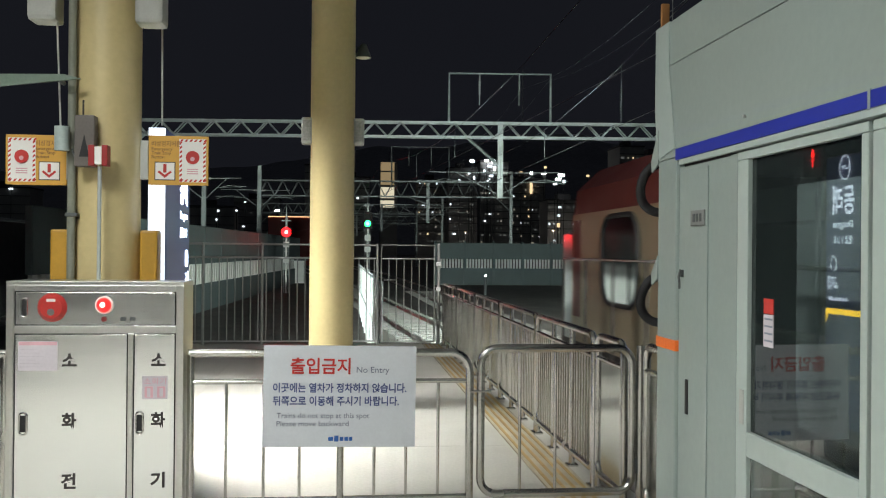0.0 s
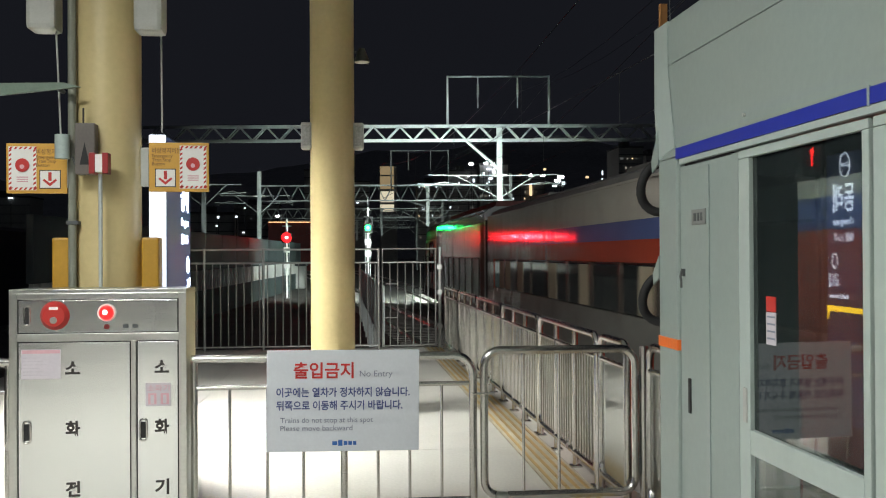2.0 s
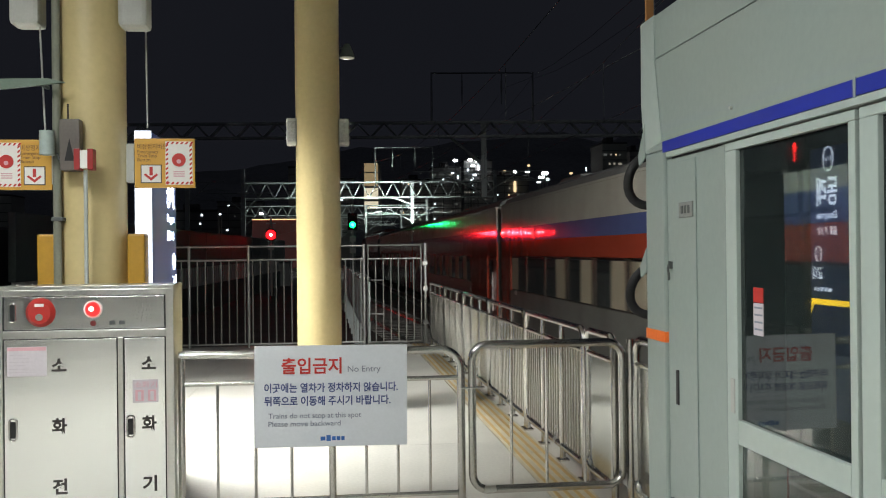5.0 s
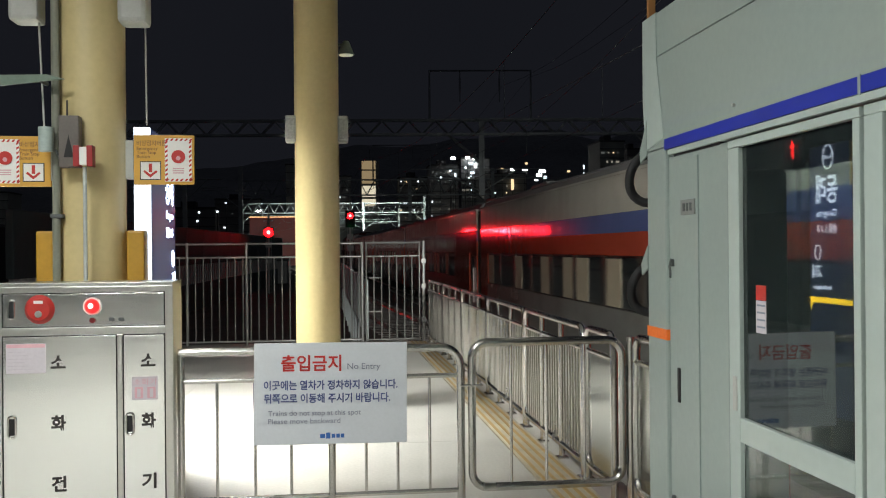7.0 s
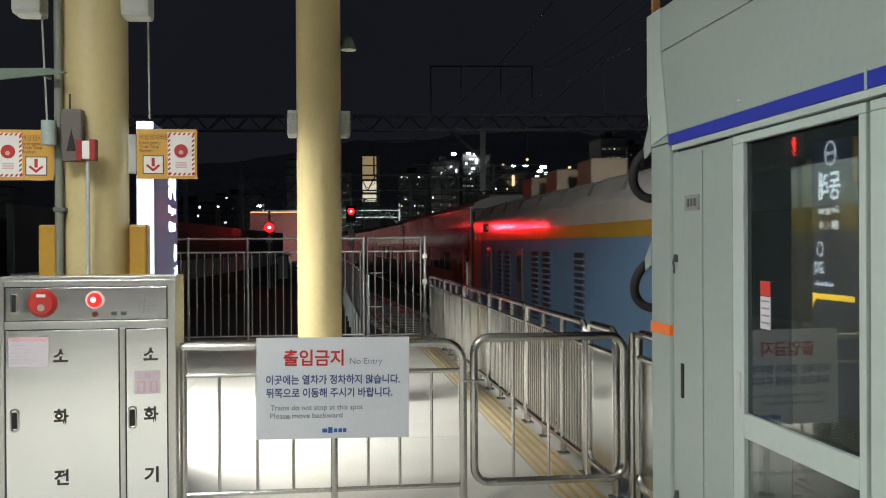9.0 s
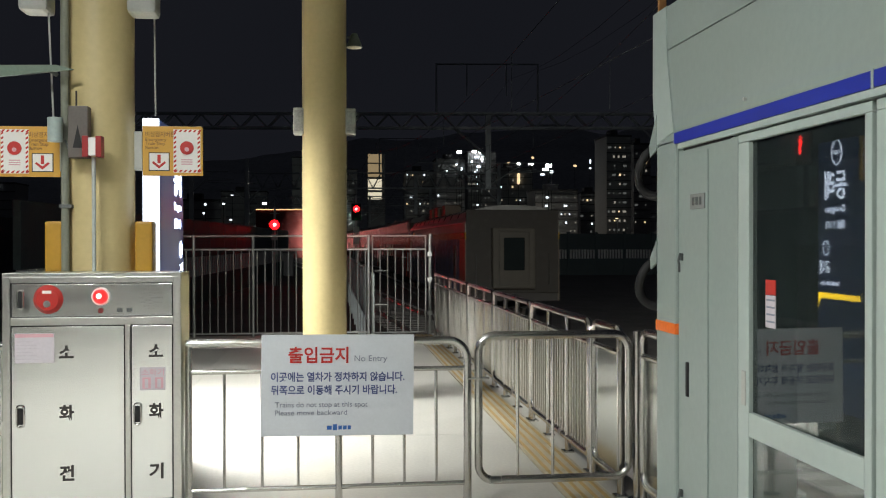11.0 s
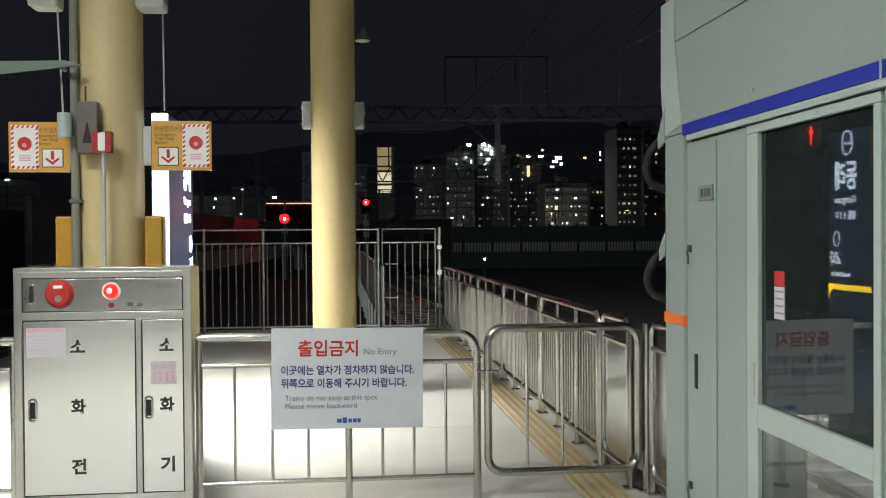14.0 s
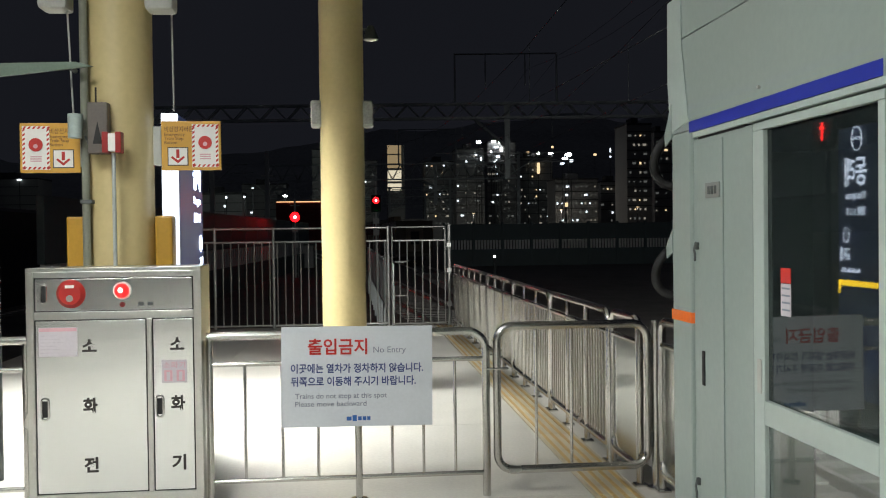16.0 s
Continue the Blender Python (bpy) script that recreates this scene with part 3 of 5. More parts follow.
    j = thing("junction_box", "grey steel junction box with short aerial", "box", at=(-1.515, 6.34, 2.18))
    b = B()
    box(b, -0.06, 0.06, -0.05, 0.04, 0, 0.32, 0.006)
    part("case", b, mat("brown_grey_steel", (0.11, 0.095, 0.085), 0.5), j)
    b = B()
    v = [b.verts.new((x, -0.052, z)) for x, z in ((-0.03, 0.06), (0.03, 0.06), (0, 0.2))]
    b.faces.new(v)
    part("mark", b, M_DARK, j, "black triangle mark", smooth=False)
    b = B()
    rod(b, (-0.02, 0, 0.32), (-0.02, 0, 0.42), 0.006, 8)
    part("aerial", b, M_BLACK, j)
    j = thing("siren", "small grey cylindrical siren", "siren", at=(-1.66, 6.33, 2.28))
    b = B()
    rod(b, (0, 0, 0), (0, 0, 0.15), 0.045, 18)
    part("case", b, mat("pale_green_grey", (0.35, 0.42, 0.40), 0.5), j)
    s = thing("strobe_light", "red and white strobe light on a thin steel post", "lamp", at=(-1.418, 6.28, 0.02))
    b = B()
    rod(b, (0, 0, 1.0), (0, 0, 2.16), 0.012, 10)
    part("pole", b, M_GALV, s)
    b = B()
    box(b, -0.058, -0.022, -0.05, 0.03, 2.16, 2.29, 0.004)
    box(b, 0.022, 0.058, -0.05, 0.03, 2.16, 2.29, 0.004)
    part("hood", b, mat("strobe_red", (0.30, 0.015, 0.015), 0.4), s, "red plastic hood")
    b = B()
    box(b, -0.022, 0.022, -0.045, 0.03, 2.17, 2.28, 0.003)
    part("lens", b, M_WHITE, s)
    b = B()
    tube(b, [(-0.05, 0.02, 2.2), (-0.10, 0.03, 2.16), (-0.15, 0.03, 2.2), (-0.18, 0.04, 2.27)], 0.006, 8)
    part("cable", b, M_DKGREY, s)
    w = thing("pointed_arm", "grey-green pointed steel arm reaching from the pillar", "bracket", at=(-1.54, 6.30, 2.725))
    b = B()
    prism(b, [(0, 0), (-0.9, -0.11), (-0.9, 0.005), (-0.1, 0.025)], -0.015, 0.015)
    part("blade", b, mat("grey_green_paint", (0.12, 0.17, 0.13), 0.5), w)
    b = B()
    rod(b, (-0.14, 0.0, -0.01), (-0.14, 0.13, -0.01), 0.015, 8)
    part("fixing", b, M_DKGREY, w)
    p = thing("side_post", "dark steel post standing on the platform", "post", at=(-2.37, 6.9, 0))
    b = B()
    rod(b, (0, 0, 0), (0, 0, 5.02), 0.035, 14)
    part("shaft", b, M_DKGREY, p)


def build_stop_signs():
    """Two yellow emergency stop boards either side of the thick pillar."""
    for x0, x1, flip in ((-2.05, -1.675, True), (-1.165, -0.785, False)):
        t = thing("emergency_stop_sign", "yellow emergency train stop button sign with striped red-white square", "sign", "emergency stop signs", at=(0, 6.5, 0.008 if flip else 0.02))
        b = B()
        box(b, x0, x1, -0.012, 0.012, 2.065, 2.385, 0.004)
        board = part("board", b, M_SIGNYELLOW, t)
        sx0 = x0 + 0.015 if flip else x1 - 0.185
        b = B()
        box(b, sx0, sx0 + 0.17, -0.0145, -0.011, 2.085, 2.365)
        sq = part("white_square", b, M_WHITE, t)
        # diagonal red stripes round its edge
        b = B()
        def stripe(xa, xb, za, zb, along_x):
            k = 0.0
            span = (xb - xa) if along_x else (zb - za)
            while k < span - 0.012:
                if along_x:
                    q = ((xa + k, za), (xa + k + 0.014, za), (xa + k + 0.026, zb), (xa + k + 0.012, zb))
                else:
                    q = ((xa, za + k), (xb, za + k + 0.012), (xb, za + k + 0.026), (xa, za + k + 0.014))
                b.faces.new([b.verts.new((x, -0.0155, z)) for x, z in q])
                k += 0.03
        stripe(sx0 + 0.002, sx0 + 0.165, 2.347, 2.363, True)
        stripe(sx0 + 0.002, sx0 + 0.165, 2.087, 2.103, True)
        stripe(sx0 + 0.002, sx0 + 0.018, 2.087, 2.345, False)
        stripe(sx0 + 0.152, sx0 + 0.168, 2.087, 2.345, False)
        part("stripes", b, M_RED, sq, smooth=False)
        b = B()
        rod(b, (sx0 + 0.085, -0.022, 2.245), (sx0 + 0.085, -0.014, 2.245), 0.043, 24)
        part("button_mark", b, M_RED, sq)
        b = B()
        rod(b, (sx0 + 0.085, -0.025, 2.235), (sx0 + 0.085, -0.02, 2.235), 0.014, 14)
        part("button_dot", b, M_PINK, sq)
        for k in range(3):
            b = B()
            box(b, sx0 + 0.05, sx0 + 0.12, -0.0165, -0.014, 2.165 - 0.014 * k, 2.172 - 0.014 * k)
            part("writing_bar", b, M_PINK, sq)
        ax = x1 - 0.105 if flip else x0 + 0.105
        b = B()
        box(b, ax - 0.066, ax + 0.066, -0.0145, -0.011, 2.095, 2.215)
        part("arrow_border", b, M_BLACK, t)
        b = B()
        box(b, ax - 0.06, ax + 0.06, -0.017, -0.013, 2.101, 2.209)
        ab = part("arrow_panel", b, M_WHITE, t)
        b = B()
        box(b, ax - 0.01, ax + 0.01, -0.0195, -0.016, 2.145, 2.2)
        v = [b.verts.new((ax + dx, -0.0195, z)) for dx, z in ((-0.035, 2.158), (-0.045, 2.148), (0, 2.11), (0.045, 2.148), (0.035, 2.158), (0, 2.13))]
        b.faces.new(v)
        part("arrow", b, M_RED, ab, smooth=False)
        tx = ax - 0.085
        for words, z, sz, wd in (("비상정지버튼", 2.318, 0.04, 0.185), ("Emergency", 2.288, 0.03, 0.13), ("Train Stop", 2.262, 0.03, 0.12), ("Button", 2.236, 0.03, 0.08)):
            text_part("lettering", words, sz, mat("brown_print", (0.20, 0.09, 0.02), 0.5, bump=0), t, pose(tx, -0.0135, z, *FRONT), wide=wd)
        b = B()
        xa = x1 if flip else x0 - 0.05
        box(b, xa, xa + 0.05, -0.02, 0.06, 2.10, 2.35, 0.004)
        part("bracket", b, M_GREY, t, "grey clamp bracket")


def build_name_sign():
    """The lit upright station sign, edge towards the barrier."""
    t = thing("station_name_sign", "lit upright navy station name sign with glowing white edge", "sign", at=(-1.08, 6.60, 0))
    b = B()
    box(b, -0.1, 0.0, 0.02, 1.02, 0.0, 2.465, 0.006)
    part("case", b, M_SIGNFACE, t)
    b = B()
    box(b, -0.105, 0.0, -0.012, 0.02, 0.25, 2.468, 0.004)
    part("lit_edge", b, G_SCREEN, t, "glowing white edge panel")
    b = B()
    box(b, 0.0, 0.0015, 0.04, 1.0, 0.3, 2.462)
    part("lit_face", b, G_FACE, t, "dim glowing navy face", smooth=False)
    def put(words, y, z, size, wide, m=G_TEXT, bold=0.0):
        text_part("lettering", words, size, m, t, pose(0.0025, y, z, *SIDE), wide=wide, bold=bold)
    put("동래", 0.58, 2.015, 0.25, 0.32, G_TEXT, 0.004)
    put("Dongnae", 0.60, 1.89, 0.08, 0.30)
    put("東萊 トンネ", 0.60, 1.76, 0.08, 0.29)
    put("교대", 0.82, 1.395, 0.13, 0.15)
    put("Busan Nat'l Univ. of Edu.", 0.68, 1.30, 0.05, 0.28)
    b = B()
    tube(b, [(0.003, 0.72 + 0.075 * math.cos(radians(a)), 2.365 + 0.095 * math.sin(radians(a))) for a in range(0, 360, 15)], 0.005, 6, True)
    part("number_ring", b, G_TEXT, t)
    text_part("lettering", "K114", 0.05, G_TEXT, t, pose(0.0025, 0.67, 2.35, *SIDE), wide=0.1)
    b = B()
    tube(b, [(0.003, 0.88 + 0.045 * math.cos(radians(a)), 1.60 + 0.06 * math.sin(radians(a))) for a in range(0, 360, 15)], 0.004, 6, True)
    part("number_ring", b, G_TEXT, t)
    b = B()
    box(b, 0.0, 0.004, 0.38, 1.0, 1.19, 1.235)
    v = [b.verts.new((0.004, y, z)) for y, z in ((1.0, 1.235), (1.0, 1.11), (0.955, 1.19), (0.955, 1.235))]
    b.faces.new(v)
    part("arrow_line", b, G_YTEXT, t, "glowing yellow direction line", smooth=False)
    b = B()
    rod(b, (-0.03, 0.05, 2.49), (-0.05, 0.05, 5.02), 0.006, 8)
    part("cable", b, M_GREY, t)


# ---- platform side fence and far fence ----
def build_side_fence():
    g = "stainless fence panels along the platform edge"
    L = 2.0
    t = thing("side_fence_panel", "stainless steel fence panel with close bars along the platform edge", "fence", g, at=(1.89, 8.79, 0))
    b = B()
    tube(b, [(0, -z[0], z[2]) for z in rounded(0.035, L - 0.035, 0.115, 1.085, 0.09)], 0.027, 12, True)
    part("panel_frame", b, M_STEEL, t)
    b = B()
    rod(b, (0, -0.04, 0.93), (0, -L + 0.04, 0.93), 0.02, 10)
    part("second_rail", b, M_STEEL, t)
    for k in range(4):
        y = -0.035 - (L - 0.07) * k / 3
        b = B()
        rod(b, (0, y, 0.0), (0, y, 1.0 if k in (0, 3) else 1.08), 0.024, 12)
        box(b, -0.045, 0.045, y - 0.045, y + 0.045, 0.0, 0.015, 0.003)
        part("post", b, M_STEEL, t)
    for k in range(1, 24):
        if k % 8:
            y = -0.035 - (L - 0.07) * k / 24
            b = B()
            rod(b, (0, y, 0.12), (0, y, 0.93), 0.008, 6)
            part("bar", b, M_STEEL, t)
    for k in range(1, 5):
        copy_thing(t, pose(1.89, 8.79 + L * k, 0))
    for x, y, ln in ((1.90, 6.79, 0.68), (2.0, 6.03, 2.0)):
        s = thing("side_fence_panel", "stainless steel fence panel with a polished sheet infill", "fence", g, at=(x, y, 0))
        b = B()
        tube(b, [(0, -z[0], z[2]) for z in rounded(0.035, ln - 0.035, 0.115, 1.085, 0.09)], 0.027, 12, True)
        part("panel_frame", b, M_STEEL, s)
        b = B()
        rod(b, (0, -0.04, 0.93), (0, -ln + 0.04, 0.93), 0.02, 10)
        part("second_rail", b, M_STEEL, s)
        bays = max(1, round(ln / 0.67))
        for k in range(bays + 1):
            q = -0.035 - (ln - 0.07) * k / bays
            b = B()
            rod(b, (0, q, 0.0), (0, q, 1.0), 0.024, 12)
            box(b, -0.045, 0.045, q - 0.045, q + 0.045, 0.0, 0.015, 0.003)
            part("post", b, M_STEEL, s)
        for k in range(bays):
            q = -0.035 - (ln - 0.07) * k / bays
            b = B()
            box(b, -0.003, 0.003, q - (ln - 0.07) / bays + 0.03, q - 0.03, 0.14, 0.91)
            part("sheet", b, mat("polished_sheet", (0.50, 0.52, 0.50), 0.16, 1.0, 2, 0.05, 0.0, 30, 0.05), s)
    # sheet metal cladding behind the nearest bars
    for k in range(0, 5):
        s = thing("fence_backing_sheet", "thin frosted sheet fixed behind the fence bars", "panel", "fence backing sheets", at=(1.925, 6.83 + L * k, 0))
        b = B()
        box(b, 0, 0.006, 0.05, L - 0.05, 0.14, 0.91)
        part("sheet", b, mat("dull_grey_sheet", (0.44, 0.42, 0.34), 0.36, 0.3, 3, 0.12, 0.001), s)


def build_far_fence():
    t = thing("far_fence", "tall stainless steel bar fence closing the platform end", "fence", at=(0, 17.0, 0))
    posts = [-4.4, -3.33, -2.31, -1.295, -0.26, 0.72]
    for x in posts:
        b = B()
        rod(b, (x, 0, 0), (x, 0, 1.79), 0.026, 12)
        part("post", b, M_STEELDULL, t)
    for z in (1.765, 1.53, 0.06):
        b = B()
        rod(b, (-4.4, 0, z), (0.72, 0, z), 0.019, 10)
        part("rail", b, M_STEELDULL, t)
    for k in range(38):
        x = -4.33 + 0.135 * k
        if min(abs(x - q) for q in posts) > 0.03:
            b = B()
            rod(b, (x, 0, 0.06), (x, 0, 1.53), 0.0125, 6)
            part("bar", b, M_STEELDULL, t)
    gt = thing("far_gate", "closed stainless steel bar gate at the platform end", "gate", at=(0, 17.0, 0))
    b = B()
    tube(b, [(x, y, z) for x, y, z in ((0.79, 0, 0.05), (0.79, 0, 1.77), (1.74, 0, 1.77), (1.74, 0, 0.05))], 0.021, 10, True)
    part("gate_frame", b, M_STEELDULL, gt)
    b = B()
    rod(b, (0.79, 0, 1.53), (1.74, 0, 1.53), 0.016, 10)
    part("rail", b, M_STEELDULL, gt)
    for k in range(1, 7):
        b = B()
        rod(b, (0.79 + 0.136 * k, 0, 0.05), (0.79 + 0.136 * k, 0, 1.53), 0.0125, 6)
        part("bar", b, M_STEELDULL, gt)
    for z in (0.55, 1.15):
        b = B()
        rod(b, (0.84, -0.03, z), (1.06, -0.03, z), 0.012, 8)
        part("bolt", b, M_STEELDULL, gt)
    p = thing("fence_end_post", "stainless steel end post of the far fence", "post", at=(1.815, 17.0, 0))
    b = B()
    rod(b, (0, 0, 0), (0, 0, 1.80), 0.03, 12)
    part("shaft", b, M_STEELDULL, p)
    for z in (0.35, 0.95, 1.4):
        b = B()
        box(b, -0.05, 0.04, -0.05, 0.0, z, z + 0.08, 0.005)
        part("hinge", b, M_STEELDULL, p)


# ---- platform screen door ----
PX = 1.462


def build_screen_door():
    t = thing("screen_door_end", "grey-white enamelled end unit of the platform screen doors with blue band", "screen door", at=(PX, 0, 0))
    b = B()
    box(b, 0.0, 0.26, -12, 4.27, 2.075, 2.468, 0.004)
    fascia = part("fascia", b, M_PSD, t)
    b = B()
    outline = [(0.001, 2.472), (0.001, 2.655), (0.26, 2.655), (0.26, 2.472)]
    prism(b, outline, -12, 4.27)
    part("upper_cover", b, M_PSD, t)
    b = B()
    box(b, -0.006, 0.0, -12, 4.02, 2.060, 2.106, 0.001)
    part("blue_band", b, M_BLUE, t, "royal blue band", smooth=False)
    for y in (2.575, 0.3, -2.0):
        b = B()
        box(b, -0.0075, -0.004, y - 0.006, y + 0.006, 2.056, 2.110)
        part("band_joint", b, M_PSD, t)
    b = B()
    box(b, -0.004, 0.02, -12, 3.985, 2.036, 2.058, 0.002)
    part("trim", b, M_PSDFRAME, t)
    # black strip painted as the shade below the trim
    b = B()
    box(b, 0.012, 0.05, 3.5, 3.96, 2.026, 2.036)
    part("shadow_gap", b, M_DARK, t)
    # end column
    b = B()
    box(b, 0.0, 0.26, 4.02, 4.25, 0, 2.074, 0.012)
    part("end_column", b, M_PSD, t)
    b = B()
    box(b, 0.012, 0.24, 3.44, 4.016, 0, 2.03, 0.004)
    cover = part("side_panel", b, M_PSD, t)
    b = B()
    box(b, 0.006, 0.012, 3.70, 3.93, 0.02, 2.01, 0.003)
    part("raised_strip", b, M_PSD, t)
    for z in (1.575, 0.60):
        b = B()
        tube(b, [(0.0, 3.965, z + 0.03), (-0.012, 3.955, z), (-0.014, 3.94, z - 0.02), (-0.01, 3.95, z - 0.045)], 0.005, 8)
        box(b, 0.0, 0.012, 3.96, 3.98, z + 0.0, z + 0.03, 0.002)
        part("latch", b, M_DKGREY, t, "small dark latch")
    b = B()
    box(b, 0.0, 0.014, 3.885, 3.91, 1.025, 1.165, 0.003)
    part("pull_slot", b, M_DARK, t, "black recessed pull")
    b = B()
    box(b, 0.0, 0.013, 3.72, 3.86, 1.782, 1.842, 0.002)
    plate = part("number_plate", b, mat("plate_grey", (0.20, 0.215, 0.20), 0.5), t, "small grey plate")
    for k in range(3):
        b = B()
        box(b, -0.002, 0.0, 3.745 + 0.034 * k, 3.765 + 0.034 * k, 1.797, 1.828)
        part("writing_bar", b, M_DKGREY, plate)
    b = B()
    box(b, -0.003, 0.262, 4.017, 4.253, 1.265, 1.31, 0.002)
    part("tape_band", b, M_ORANGE, t, "bright orange tape")
    b = B()
    rod(b, (-0.01, 3.35, 2.147), (0.0, 3.35, 2.147), 0.006, 10)
    part("screw_cap", b, M_GREY, t)
    # folded end cap over the column
    b = B()
    rim = [(4.285, 2.66), (4.115, 2.66), (4.115, 2.465), (4.03, 2.11), (4.255, 2.075), (4.285, 2.3)]
    front, back = [b.verts.new((-0.004, y, z)) for y, z in rim], [b.verts.new((0.262, y, z)) for y, z in rim]
    b.faces.new(front)
    b.faces.new(back[::-1])
    for k in range(len(rim)):
        b.faces.new((front[k], front[k - 1], back[k - 1], back[k]))
    bmesh.ops.bevel(b, geom=b.edges[:], offset=0.003, segments=2, affect="EDGES")
    part("end_cap", b, M_PSDFRAME, t, "folded pale end cap")
    # torn cover corners on the track side
    for z0, z1, d in ((2.03, 2.21, 0.085), (1.53, 1.66, 0.075)):
        b = B()
        prism(b, [(0.0, z0 + 0.03), (0.0, z1), (d, z0 + 0.05), (d * 0.9, z0)], 0.0, 0.008)
        o = part("bent_flap", b, M_PSD, t, "bent sheet metal flap")
        o.matrix_local = pose(0.002, 4.235, 0, 0, 0, 92)
    # glazed door leaves
    def leaf(y0, y1, first):
        d = thing("screen_door_leaf", "grey-framed glazed platform screen door leaf, closed", "screen door", "screen door leaves", at=(PX + 0.02, 0, 0))
        for a0, a1, z0, z1 in ((y0, y1, 2.001, 2.03), (y0 + 0.0355, y1 - 0.0855, 0.975, 1.06), (y0, y0 + 0.035, 0.0, 2.0005), (y1 - 0.085, y1, 0.0, 2.0005), (y0 + 0.0355, y1 - 0.0855, 0.0, 0.06)):
            b = B()
            box(b, -0.012, 0.05, a0, a1, z0, z1, 0.004)
            part("frame", b, M_PSDFRAME, d)
        b = B()
        box(b, 0.004, 0.012, y0 + 0.036, y1 - 0.086, 1.061, 2.0)
        part("pane", b, M_GLASS, d)
        for a0, a1, z0, z1 in ((y0 + 0.036, y1 - 0.086, 1.89, 1.999), (y0 + 0.036, y0 + 0.07, 1.062, 1.89), (y1 - 0.105, y1 - 0.087, 1.062, 1.89)):
            b = B()
            box(b, 0.013, 0.018, a0, a1, z0, z1)
            part("pane_border", b, M_GLASSFRAME, d)
        b = B()
        box(b, 0.004, 0.012, y0 + 0.036, y1 - 0.086, 0.061, 0.974)
        part("lower_pane", b, M_GLASSLOW, d)
        if first:
            b = B()
            box(b, 0.001, 0.0035, 3.175, 3.245, 1.475, 1.525)
            lab = part("warning_label", b, M_RED, d, "red and white warning sticker")
            b = B()
            box(b, 0.001, 0.0035, 3.175, 3.245, 1.365, 1.473)
            part("label_text", b, M_PAPER, d)
            for k in range(4):
                b = B()
                box(b, -0.0005, 0.002, 3.18, 3.235, 1.455 - 0.024 * k, 1.461 - 0.024 * k)
                part("writing_bar", b, M_GREYTXT, d)
            b = B()
            box(b, -0.016, -0.008, 3.365, 3.395, 1.08, 1.2, 0.002)
            part("handle", b, M_GREY, d)
        return d
    leaf(2.60, 3.43, True)
    for k in range(5):
        leaf(2.58 - 1.0 * (k + 1), 2.58 - 1.0 * k, False)
    b = B()
    box(b, -0.003, 0.26, -12, -2.44, 0, 2.05)
    part("solid_screen", b, M_PSD, t)
    # track-side cable loops
    c = thing("cable_loop", "black rubber cable loops hanging at the screen door end", "cable", at=(PX + 0.045, 4.36, 0))
    for z, r in ((1.463, 0.105), (1.965, 0.11)):
        b = B()
        tube(b, [(0.005 + r * 0.85 * math.cos(radians(a)), 0.02 * math.sin(radians(2 * a)), z + r * math.sin(radians(a))) for a in range(0, 360, 15)], 0.021, 10, True)
        part("loop", b, M_RUBBER, c)
    b = B()
    rod(b, (0.06, 0, 0.0), (0.06, 0, 2.3), 0.014, 8)
    part("riser", b, M_RUBBER, c)
    s = thing("rope_end", "frayed orange-brown strap end on top of the screen door", "strap", at=(PX + 0.02, 4.24, 2.657))
    b = B()
    box(b, -0.015, 0.02, -0.01, 0.01, 0.0, 0.11, 0.004)
    part("strap", b, mat("brown_strap", (0.35, 0.16, 0.05), 0.8), s)


build_platform()
build_barrier()
build_notice()
build_cabinet()
build_pillars()
build_stop_signs()
build_name_sign()
build_side_fence()
build_far_fence()
build_screen_door()


# ---- railway ----
def track_x(y, base=5.9):
    return base - max(0.0, y - 35.0) ** 2 / 3244.0


